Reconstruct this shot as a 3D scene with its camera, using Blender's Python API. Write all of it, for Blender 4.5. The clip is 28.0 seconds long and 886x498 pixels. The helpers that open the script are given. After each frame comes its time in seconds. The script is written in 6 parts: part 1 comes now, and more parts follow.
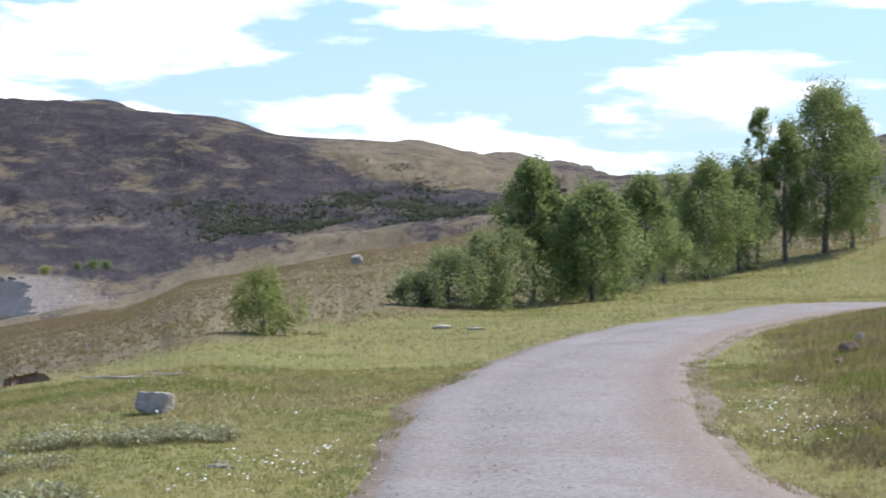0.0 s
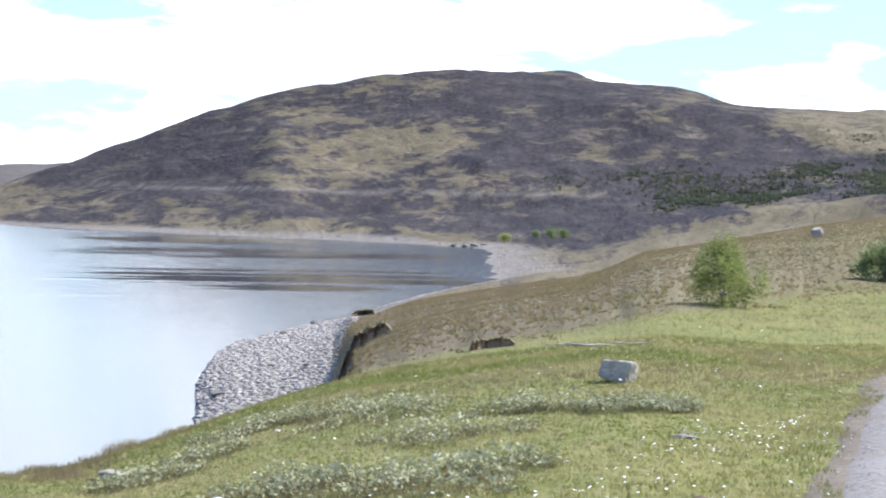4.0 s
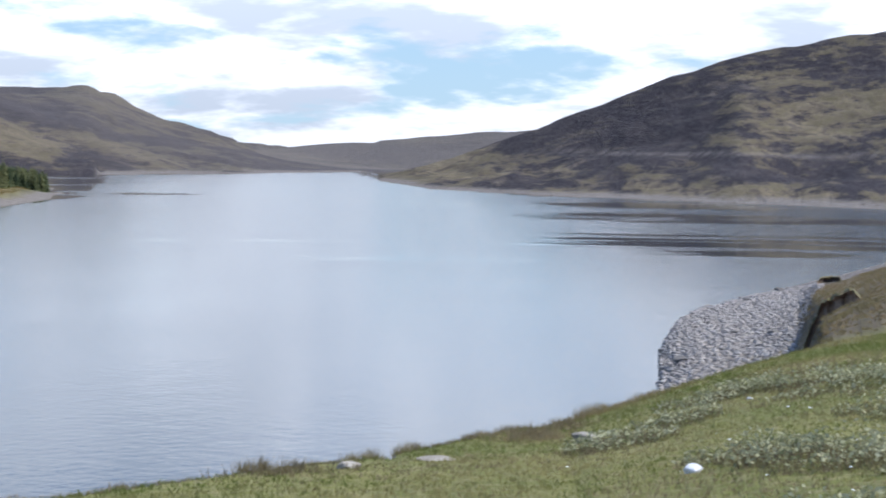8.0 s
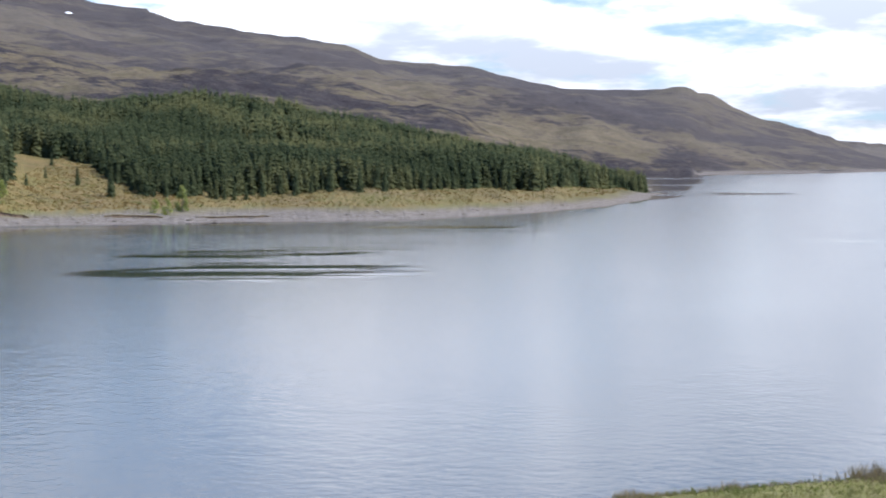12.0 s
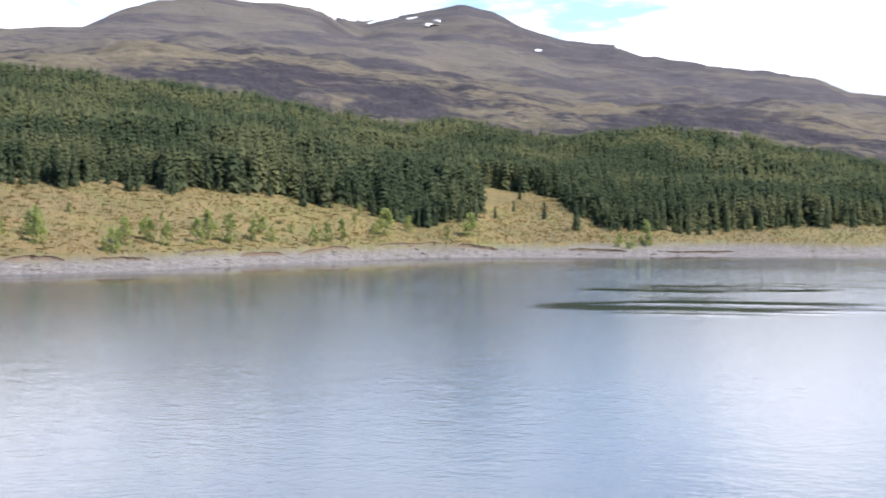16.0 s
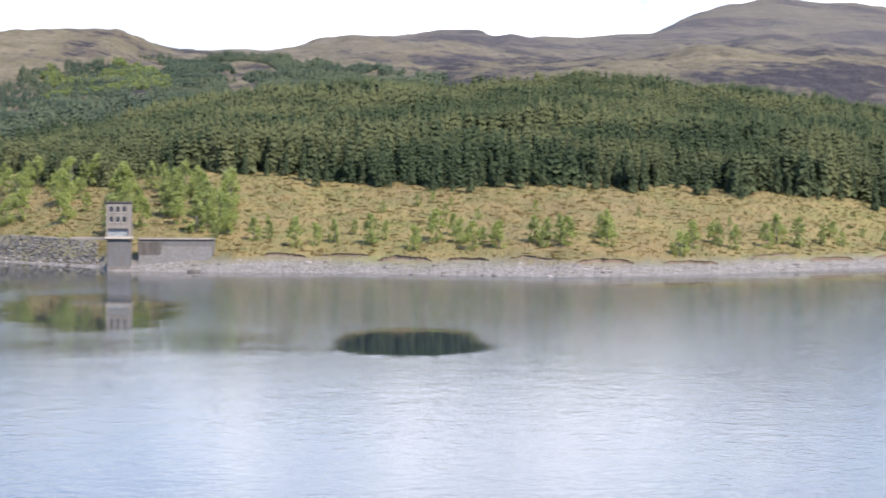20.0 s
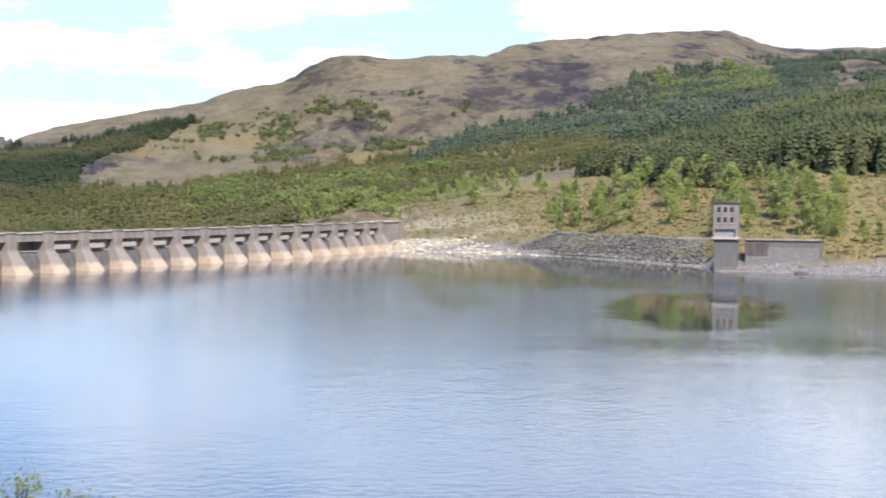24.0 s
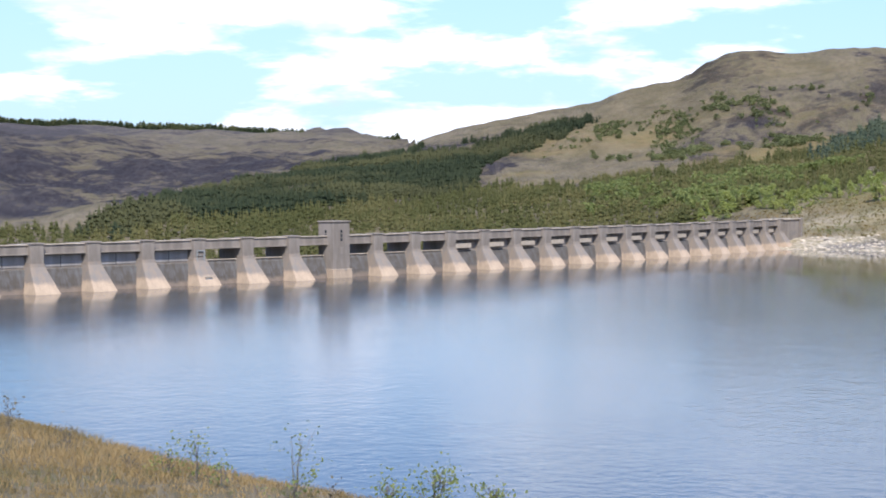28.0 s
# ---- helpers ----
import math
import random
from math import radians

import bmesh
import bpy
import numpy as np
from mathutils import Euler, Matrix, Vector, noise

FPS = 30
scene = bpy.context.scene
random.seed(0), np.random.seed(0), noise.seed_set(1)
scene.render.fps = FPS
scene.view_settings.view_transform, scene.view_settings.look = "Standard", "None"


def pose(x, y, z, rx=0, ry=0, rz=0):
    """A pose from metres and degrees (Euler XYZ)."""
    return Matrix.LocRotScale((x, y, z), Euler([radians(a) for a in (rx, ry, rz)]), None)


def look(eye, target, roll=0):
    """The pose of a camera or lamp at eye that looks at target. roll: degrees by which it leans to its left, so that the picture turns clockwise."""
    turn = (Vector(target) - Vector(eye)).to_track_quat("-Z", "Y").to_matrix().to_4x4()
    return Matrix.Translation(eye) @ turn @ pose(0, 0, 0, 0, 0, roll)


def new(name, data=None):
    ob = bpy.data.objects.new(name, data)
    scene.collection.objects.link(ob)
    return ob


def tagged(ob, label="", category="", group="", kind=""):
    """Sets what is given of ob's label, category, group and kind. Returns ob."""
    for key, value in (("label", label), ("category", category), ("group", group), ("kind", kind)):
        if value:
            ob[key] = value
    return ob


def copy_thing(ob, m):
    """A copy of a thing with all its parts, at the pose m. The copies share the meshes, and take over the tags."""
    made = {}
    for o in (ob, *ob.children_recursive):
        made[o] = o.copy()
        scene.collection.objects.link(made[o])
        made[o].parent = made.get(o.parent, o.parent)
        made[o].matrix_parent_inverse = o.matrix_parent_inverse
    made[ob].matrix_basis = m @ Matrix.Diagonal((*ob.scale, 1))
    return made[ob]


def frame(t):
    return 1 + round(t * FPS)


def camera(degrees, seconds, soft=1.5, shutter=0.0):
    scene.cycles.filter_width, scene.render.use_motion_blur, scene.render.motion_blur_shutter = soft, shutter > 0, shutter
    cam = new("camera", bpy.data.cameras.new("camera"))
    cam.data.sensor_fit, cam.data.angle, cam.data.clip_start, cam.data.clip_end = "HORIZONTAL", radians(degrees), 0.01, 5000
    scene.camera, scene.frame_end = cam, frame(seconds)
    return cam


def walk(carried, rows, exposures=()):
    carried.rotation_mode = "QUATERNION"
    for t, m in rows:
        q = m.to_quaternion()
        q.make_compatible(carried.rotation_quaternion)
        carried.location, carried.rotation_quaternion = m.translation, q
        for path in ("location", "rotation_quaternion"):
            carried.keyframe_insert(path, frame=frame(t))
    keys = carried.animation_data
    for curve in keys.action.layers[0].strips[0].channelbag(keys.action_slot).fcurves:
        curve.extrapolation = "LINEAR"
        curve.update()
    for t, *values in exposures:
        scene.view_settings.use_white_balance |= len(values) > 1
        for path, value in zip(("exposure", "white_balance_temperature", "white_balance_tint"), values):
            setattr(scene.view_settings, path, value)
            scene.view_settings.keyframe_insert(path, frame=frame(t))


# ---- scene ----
# ---- the camera: it stands on the bank and turns ----
EYE = 12.0
cam = camera(28.4, 28.0, soft=1.8, shutter=0.5)
TURNS_A = [
    (0, 89.81, -0.48, -0.00), (0.5, 89.68, -0.64, 1.94), (1, 89.52, -0.77, 4.01), (1.5, 89.35, -0.71, 5.92),
    (2, 89.18, -0.76, 7.88), (2.5, 89.04, -0.85, 9.63), (3, 88.90, -0.97, 11.46), (3.5, 88.77, -1.07, 13.16),
    (5.5, 88.07, -1.35, 20.18), (6, 87.86, -1.22, 22.04), (6.5, 87.66, -1.16, 23.83), (7, 87.49, -0.99, 25.79),
    (7.5, 87.37, -0.80, 27.70), (8, 87.25, -0.75, 29.86), (8.5, 87.15, -0.65, 32.11), (9, 87.00, -0.68, 34.55),
    (9.5, 86.89, -0.50, 37.20), (10, 86.81, -0.30, 39.97), (10.5, 86.76, -0.30, 42.40), (11, 86.81, -0.29, 44.86),
    (11.5, 86.92, -0.25, 47.02), (12, 87.10, -0.13, 49.18), (12.5, 87.31, -0.19, 51.13), (14.5, 87.95, -0.34, 58.15),
]
TURNS_B = [
    (15, 88.03, -0.29, 60.08), (15.5, 88.09, -0.38, 62.02), (16, 88.16, -0.40, 64.26), (16.5, 88.23, -0.43, 66.46),
    (17, 88.26, -0.51, 68.85), (17.5, 88.27, -0.57, 71.09), (18, 88.27, -0.49, 73.49), (18.5, 88.25, -0.59, 75.73),
    (19, 88.24, -0.35, 78.10), (19.5, 88.21, -0.29, 80.32), (20, 88.19, -0.23, 82.67), (20.5, 88.17, -0.21, 84.97),
    (21, 88.16, -0.18, 87.54), (21.5, 88.15, -0.30, 89.96), (23.5, 88.11, -0.37, 99.94), (24, 88.11, -0.37, 102.32),
    (24.5, 88.10, -0.35, 104.36), (25, 88.09, -0.33, 106.37), (25.5, 88.08, -0.29, 108.07), (26, 88.08, -0.17, 109.73),
    (26.5, 88.07, -0.07, 111.20), (27, 88.06, -0.00, 112.74), (27.5, 88.04, 0.08, 114.11), (28, 88.04, 0.20, 115.23),
]
EXPOSURES = [(0, 0.47, 6650, 12), (1.5, 0.58, 6600, 11), (3, 0.93, 6450, 9), (5.5, 0.72, 6350, 10), (7, 0.36, 6250, 10), (8, 0.22, 6150, 10), (11, 0.24, 6250, 11), (14.5, 0.56, 6400, 13), (17, 0.8, 6400, 13), (20, 0.84, 6400, 13), (25, 0.76, 6350, 13), (28, 0.47, 6200, 13)]
ARM = 0.388  # it is held before the body, so it swings round as the body turns
walk(cam, [(t, pose(-math.sin(radians(turn)) * ARM, (math.cos(radians(turn)) - 1) * ARM, EYE, tilt, lean, turn)) for t, tilt, lean, turn in TURNS_A + TURNS_B], EXPOSURES)

# ---- sky, clouds and sun ----
SUN_AZ, SUN_EL = -58.0, 50.0
world = bpy.data.worlds.new("world")
scene.world = world
world.use_nodes = True
wt = world.node_tree
wt.nodes.clear()


def wnode(kind, **inputs):
    n = wt.nodes.new(kind)
    for key, value in inputs.items():
        n.inputs[key.replace("_", " ")].default_value = value
    return n


w_out, w_bg = wnode("ShaderNodeOutputWorld"), wnode("ShaderNodeBackground", Strength=0.15)
w_sky = wnode("ShaderNodeTexSky")
w_sky.sky_type, w_sky.sun_disc = "NISHITA", False
w_sky.sun_elevation, w_sky.sun_rotation = radians(SUN_EL), radians(-SUN_AZ)
w_sky.air_density, w_sky.dust_density, w_sky.ozone_density = 1.0, 0.1, 2.5
w_geo, w_sep = wnode("ShaderNodeTexCoord"), wnode("ShaderNodeSeparateXYZ")
wt.links.new(w_geo.outputs["Generated"], w_sep.inputs[0])


def wmath(op, a, b=None):
    n = wt.nodes.new("ShaderNodeMath")
    n.operation = op
    for k, v in enumerate((a, b)):
        if v is None:
            continue
        if isinstance(v, (int, float)):
            n.inputs[k].default_value = v
        else:
            wt.links.new(v, n.inputs[k])
    return n.outputs[0]


# clouds: a broken layer seen in perspective, flat grey undersides and bright heaped tops
def cloud_noise(raise_by, scale, detail, rough):
    over = wmath("ADD", wmath("MAXIMUM", w_sep.outputs[2], 0.0), 0.25 + raise_by)
    at = wt.nodes.new("ShaderNodeCombineXYZ")
    wt.links.new(wmath("DIVIDE", w_sep.outputs[0], over), at.inputs[0])
    wt.links.new(wmath("DIVIDE", w_sep.outputs[1], over), at.inputs[1])
    wt.links.new(wmath("MULTIPLY", w_sep.outputs[2], 7.0), at.inputs[2])
    n = wnode("ShaderNodeTexNoise", Scale=scale, Detail=detail, Roughness=rough, Distortion=0.15)
    wt.links.new(at.outputs[0], n.inputs["Vector"])
    return n.outputs["Fac"]


w_big, w_above, w_soft = cloud_noise(0.0, 1.9, 8.0, 0.55), cloud_noise(0.022, 1.9, 5.0, 0.55), cloud_noise(0.0, 5.5, 5.0, 0.6)
lean_west = wmath("ADD", wmath("MULTIPLY", w_sep.outputs[0], -0.06), wmath("MULTIPLY", w_sep.outputs[1], 0.01))
cover = wmath("SUBTRACT", wmath("ADD", w_big, lean_west), wmath("MULTIPLY", wmath("MINIMUM", wmath("MAXIMUM", wmath("SUBTRACT", w_sep.outputs[2], 0.09), 0.0), 0.3), 0.4))
# the sky clears upwards beyond the dam
clearing = wmath("MULTIPLY", wmath("MAXIMUM", wmath("SUBTRACT", -0.1, w_sep.outputs[1]), 0.0), wmath("MAXIMUM", wmath("SUBTRACT", w_sep.outputs[2], 0.06), 0.0))
cover = wmath("SUBTRACT", cover, wmath("MULTIPLY", wmath("MAXIMUM", wmath("MULTIPLY", w_sep.outputs[1], -1.0), 0.0), 0.09))
cover = wmath("SUBTRACT", cover, wmath("MINIMUM", wmath("MULTIPLY", clearing, 3.2), 0.16))
w_ramp = wt.nodes.new("ShaderNodeMapRange")
w_ramp.interpolation_type = "SMOOTHSTEP"
w_ramp.inputs[1].default_value, w_ramp.inputs[2].default_value = 0.445, 0.535
wt.links.new(cover, w_ramp.inputs[0])
w_shade = wt.nodes.new("ShaderNodeMapRange")
w_shade.interpolation_type = "SMOOTHSTEP"
w_shade.inputs[1].default_value, w_shade.inputs[2].default_value = 0.46, 0.63
w_shade.inputs[3].default_value, w_shade.inputs[4].default_value = 7.6, 4.5
wt.links.new(wmath("ADD", w_above, wmath("MULTIPLY", wmath("SUBTRACT", w_soft, 0.5), 0.42)), w_shade.inputs[0])
w_tint = wt.nodes.new("ShaderNodeMix")
w_tint.data_type = "RGBA"
w_white = wt.nodes.new("ShaderNodeVectorMath")
w_white.operation = "SCALE"
w_grey = wt.nodes.new("ShaderNodeMix")  # white tops, blue-grey undersides
w_grey.data_type = "RGBA"
w_grey.inputs["A"].default_value, w_grey.inputs["B"].default_value = (0.95, 0.985, 1.07, 1), (0.87, 0.975, 1.16, 1)
w_part = wt.nodes.new("ShaderNodeMapRange")
w_part.inputs[1].default_value, w_part.inputs[2].default_value = 7.0, 4.2
wt.links.new(w_shade.outputs[0], w_part.inputs[0])
wt.links.new(w_part.outputs[0], w_grey.inputs["Factor"])
wt.links.new(w_grey.outputs["Result"], w_white.inputs[0])
w_depth = wt.nodes.new("ShaderNodeMapRange")  # clouds far off, low over the hills, are duller
w_depth.inputs[1].default_value, w_depth.inputs[2].default_value, w_depth.inputs[3].default_value, w_depth.inputs[4].default_value = 0.0, 0.26, 0.83, 1.6
wt.links.new(w_sep.outputs[2], w_depth.inputs[0])
wt.links.new(wmath("MULTIPLY", w_shade.outputs[0], w_depth.outputs[0]), w_white.inputs["Scale"])
wt.links.new(w_ramp.outputs[0], w_tint.inputs["Factor"])
w_blue = wt.nodes.new("ShaderNodeVectorMath")
w_blue.operation = "MULTIPLY"
w_blue.inputs[1].default_value = (0.86, 1.01, 1.3)
w_low = wt.nodes.new("ShaderNodeMapRange")  # the band near the horizon is paler and less bright than the model's
w_low.inputs[1].default_value, w_low.inputs[2].default_value, w_low.inputs[3].default_value, w_low.inputs[4].default_value = 0.0, 0.35, 0.58, 1.0
wt.links.new(w_sep.outputs[2], w_low.inputs[0])
w_dim = wt.nodes.new("ShaderNodeVectorMath")
w_dim.operation = "SCALE"
wt.links.new(w_sky.outputs[0], w_dim.inputs[0])
wt.links.new(w_low.outputs[0], w_dim.inputs["Scale"])
wt.links.new(w_dim.outputs[0], w_blue.inputs[0])
w_pale = wt.nodes.new("ShaderNodeMapRange")
w_pale.inputs[1].default_value, w_pale.inputs[2].default_value, w_pale.inputs[3].default_value, w_pale.inputs[4].default_value = 0.0, 0.2, 0.85, 0.15
wt.links.new(w_sep.outputs[2], w_pale.inputs[0])
w_even = wt.nodes.new("ShaderNodeMix")
w_even.data_type = "RGBA"
w_even.inputs["B"].default_value = (3.0, 4.15, 5.2, 1)
wt.links.new(w_pale.outputs[0], w_even.inputs["Factor"])
wt.links.new(w_blue.outputs[0], w_even.inputs["A"])
wt.links.new(w_even.outputs["Result"], w_tint.inputs["A"])
wt.links.new(w_white.outputs[0], w_tint.inputs["B"])
wt.links.new(w_tint.outputs["Result"], w_bg.inputs["Color"])
wt.links.new(w_bg.outputs[0], w_out.inputs[0])

sun = new("sun", bpy.data.lights.new("sun", "SUN"))
sun.data.energy, sun.data.angle, sun.data.color = 4.8, radians(0.6), (1.0, 0.97, 0.91)
sun_way = Vector((-math.sin(radians(SUN_AZ)) * math.cos(radians(SUN_EL)), math.cos(radians(SUN_AZ)) * math.cos(radians(SUN_EL)), math.sin(radians(SUN_EL))))
sun.matrix_world = look(sun_way * 200, (0, 0, 0))

# ---- materials ----
class Mat:
    """A small builder for node materials, in metres of the object's own space."""

    def __init__(self, name, rough=0.85):
        self.m = bpy.data.materials.new(name)
        self.m.use_nodes = True
        self.t = self.m.node_tree
        self.b = self.t.nodes["Principled BSDF"]
        self.b.inputs["Roughness"].default_value = rough
        self.b.inputs["Specular IOR Level"].default_value = 0.25
        self.co = self.t.nodes.new("ShaderNodeTexCoord").outputs["Object"]

    def put(self, socket, value):
        if isinstance(value, bpy.types.NodeSocket):
            self.t.links.new(value, socket)
        else:
            socket.default_value = value

    def scaled(self, sx, sy, sz):
        n = self.t.nodes.new("ShaderNodeMapping")
        n.inputs["Scale"].default_value = (sx, sy, sz)
        self.t.links.new(self.co, n.inputs[0])
        return n.outputs[0]

    def noise(self, scale, detail=4.0, rough=0.55, at=None, warp=0.0):
        n = self.t.nodes.new("ShaderNodeTexNoise")
        n.inputs["Scale"].default_value, n.inputs["Detail"].default_value = scale, detail
        n.inputs["Roughness"].default_value, n.inputs["Distortion"].default_value = rough, warp
        self.t.links.new(at or self.co, n.inputs["Vector"])
        return n.outputs["Fac"]

    def ramp(self, fac, low, high, a=0.0, b=1.0):
        n = self.t.nodes.new("ShaderNodeMapRange")
        n.interpolation_type = "SMOOTHSTEP"
        for k, v in enumerate((fac, low, high, a, b)):
            self.put(n.inputs[k], v)
        return n.outputs[0]

    def math(self, op, a, b=0.0):
        n = self.t.nodes.new("ShaderNodeMath")
        n.operation = op
        self.put(n.inputs[0], a)
        self.put(n.inputs[1], b)
        return n.outputs[0]

    def mix(self, fac, a, b):
        n = self.t.nodes.new("ShaderNodeMix")
        n.data_type = "RGBA"
        self.put(n.inputs["Factor"], fac)
        for key, v in (("A", a), ("B", b)):
            self.put(n.inputs[key], (*v, 1) if isinstance(v, tuple) else v)
        return n.outputs["Result"]

    def attr(self, name):
        n = self.t.nodes.new("ShaderNodeAttribute")
        n.attribute_name = name
        return n.outputs

    def random(self):
        return self.t.nodes.new("ShaderNodeObjectInfo").outputs["Random"]

    def island(self):
        return self.t.nodes.new("ShaderNodeNewGeometry").outputs["Random Per Island"]

    def color(self, v):
        self.put(self.b.inputs["Base Color"], (*v, 1) if isinstance(v, tuple) else v)
        return self

    def bump(self, height, strength=0.4, distance=0.02):
        n = self.t.nodes.new("ShaderNodeBump")
        n.inputs["Strength"].default_value, n.inputs["Distance"].default_value = strength, distance
        self.put(n.inputs["Height"], height)
        self.t.links.new(n.outputs[0], self.b.inputs["Normal"])
        return self


def make_ground():
    k = Mat("ground_cover", 0.95)
    k.b.inputs["Specular IOR Level"].default_value = 0.1
    zone = k.attr("zone")["Color"]
    sep = k.t.nodes.new("ShaderNodeSeparateColor")
    k.t.links.new(zone, sep.inputs[0])
    lawn, stones, heath = sep.outputs[0], sep.outputs[1], sep.outputs[2]
    lay = k.attr("lay")["Vector"]
    slant = k.t.nodes.new("ShaderNodeMapping")
    slant.inputs["Rotation"].default_value, slant.inputs["Scale"].default_value = (0, 0, radians(24)), (0.55, 1.5, 1)
    k.t.links.new(lay, slant.inputs[0])
    slant = slant.outputs[0]
    wide, mid = k.noise(0.016, 6, 0.6, at=slant, warp=0.3), k.noise(0.10, 8, 0.72, at=slant, warp=0.2)
    grain, fine, tiny = k.noise(0.45, 5, 0.75, at=lay), k.noise(0.5, 6, 0.65), k.noise(9.0, 5, 0.7)
    # moor: dark heather, tan grass, olive moss and pale streaks of dead grass
    speck = k.noise(0.30, 7, 0.75, at=slant, warp=0.2)
    streak = k.noise(0.055, 7, 0.7, at=slant, warp=0.6)
    heather = k.mix(k.ramp(grain, 0.3, 0.72), (0.019, 0.016, 0.018), (0.054, 0.046, 0.048))
    heather = k.mix(k.ramp(mid, 0.42, 0.62, 0.0, 0.24), heather, (0.12, 0.098, 0.088))
    tan = k.mix(k.ramp(mid, 0.35, 0.65), (0.205, 0.163, 0.103), (0.115, 0.096, 0.055))
    tan = k.mix(k.ramp(grain, 0.45, 0.75), tan, (0.105, 0.080, 0.062))
    patch = k.math("ADD", k.math("MULTIPLY", mid, 0.42), k.math("ADD", k.math("MULTIPLY", wide, 0.55), k.math("MULTIPLY", speck, 0.19)))
    line = k.ramp(heath, 0.0, 1.0, 0.45, 0.625)
    patch = k.ramp(k.math("SUBTRACT", patch, line), -0.034, 0.042)
    moor = k.mix(patch, heather, tan)
    away = k.t.nodes.new("ShaderNodeSeparateXYZ")
    k.t.links.new(lay, away.inputs[0])
    haze_fade = k.ramp(away.outputs[2], 13, 26, 1.0, 0.4)  # streaks fade with distance, as haze painted into the colour
    moor = k.mix(k.math("MULTIPLY", haze_fade, k.math("MULTIPLY", k.ramp(streak, 0.56, 0.68), k.ramp(grain, 0.35, 0.55, 0.7, 0.2))), moor, (0.25, 0.20, 0.14))
    moor = k.mix(k.math("MULTIPLY", haze_fade, k.math("MULTIPLY", k.ramp(streak, 0.44, 0.34), 0.55)), moor, (0.034, 0.029, 0.033))
    # distance haze put into the colour: far slopes drift to one grey tint
    moor = k.mix(k.ramp(away.outputs[2], 13, 26, 0.0, 0.5), moor, (0.14, 0.124, 0.12))
    # lawn: short grazed turf with straw and moss in it
    turf = k.mix(k.ramp(fine, 0.3, 0.7), (0.12, 0.142, 0.034), (0.20, 0.19, 0.058))
    turf = k.mix(k.ramp(tiny, 0.35, 0.75), turf, (0.26, 0.225, 0.115))
    col = k.mix(lawn, moor, turf)
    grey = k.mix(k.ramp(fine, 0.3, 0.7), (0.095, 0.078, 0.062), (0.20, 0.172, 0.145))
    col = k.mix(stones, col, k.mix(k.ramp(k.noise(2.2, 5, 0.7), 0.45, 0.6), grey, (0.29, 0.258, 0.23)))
    col = k.mix(k.attr("zone")["Alpha"], col, k.mix(k.ramp(k.noise(0.25, 6, 0.7), 0.35, 0.65), (0.40, 0.345, 0.265), (0.27, 0.22, 0.12)))
    # golden dead grass with browner and greener patches
    gold = k.mix(k.ramp(k.noise(0.16, 6, 0.7), 0.36, 0.64), (0.245, 0.165, 0.068), (0.158, 0.135, 0.048))
    gold = k.mix(k.ramp(k.noise(0.6, 6, 0.75), 0.54, 0.66, 0.0, 0.8), gold, (0.115, 0.078, 0.045))
    col = k.mix(k.attr("gold")["Fac"], col, gold)
    far = k.t.nodes.new("ShaderNodeSeparateXYZ")
    k.t.links.new(lay, far.inputs[0])
    relief = k.math("MULTIPLY", k.math("MULTIPLY", far.outputs[2], 0.55), k.math("ADD", mid, k.math("MULTIPLY", speck, 0.5)))
    near = k.math("MULTIPLY", k.math("ADD", fine, k.math("MULTIPLY", tiny, 0.35)), 0.12)
    k.color(col).bump(k.math("ADD", relief, near), 0.8, 1.0)
    return k.m


def make_water():
    k = Mat("lake_water", 0.03)
    k.color((0.02, 0.028, 0.034))
    k.b.inputs["IOR"].default_value = 1.38
    k.b.inputs["Specular IOR Level"].default_value = 0.5
    wind = k.attr("wind")["Fac"]
    paws = k.ramp(k.noise(0.012, 5, 0.55, warp=1.2), 0.32, 0.62, 0.78, 1.0)
    rough = k.math("MULTIPLY", wind, paws)
    ripple = k.math("ADD", k.noise(1.3, 3, 0.55), k.math("MULTIPLY", k.noise(0.3, 3, 0.5), 1.0))
    k.bump(k.math("MULTIPLY", ripple, k.math("ADD", rough, 0.04)), 0.27, 0.10)
    k.put(k.b.inputs["Roughness"], k.ramp(rough, 0, 1, 0.03, 0.13))
    return k.m


def make_waterworn(name, upper, lower, bleach):
    """Concrete that the lake has bleached below a ragged line and streaked with dark stains above."""
    k = Mat(name, 0.9)
    z = k.t.nodes.new("ShaderNodeSeparateXYZ")
    k.t.links.new(k.co, z.inputs[0])
    ragged = k.math("ADD", z.outputs[2], k.math("MULTIPLY", k.noise(0.9, 5, 0.7), 1.2))
    stain = k.noise(1.3, 5, 0.7, at=k.scaled(1.3, 1.0, 0.3))
    top = k.mix(k.ramp(stain, 0.35, 0.72), upper, tuple(0.1 + 0.35 * c for c in upper))
    low = k.mix(k.ramp(stain, 0.3, 0.7), lower, tuple(0.75 * c for c in lower))
    k.color(k.mix(k.ramp(ragged, bleach + 0.35, bleach + 1.0), low, top)).bump(k.noise(14, 4, 0.6), 0.25, 0.02)
    return k.m


def make_concrete(name, a, b, streak=0.5):
    k = Mat(name, 0.9)
    stain = k.noise(0.6, 5, 0.65, at=k.scaled(1.2, 1.2, 0.25))
    col = k.mix(k.ramp(stain, 0.35, 0.7), a, b)
    col = k.mix(k.math("MULTIPLY", k.ramp(k.noise(0.25, 5, 0.7), 0.5, 0.75), streak), col, (0.10, 0.095, 0.09))
    k.color(col).bump(k.noise(14, 4, 0.6), 0.25, 0.02)
    return k.m


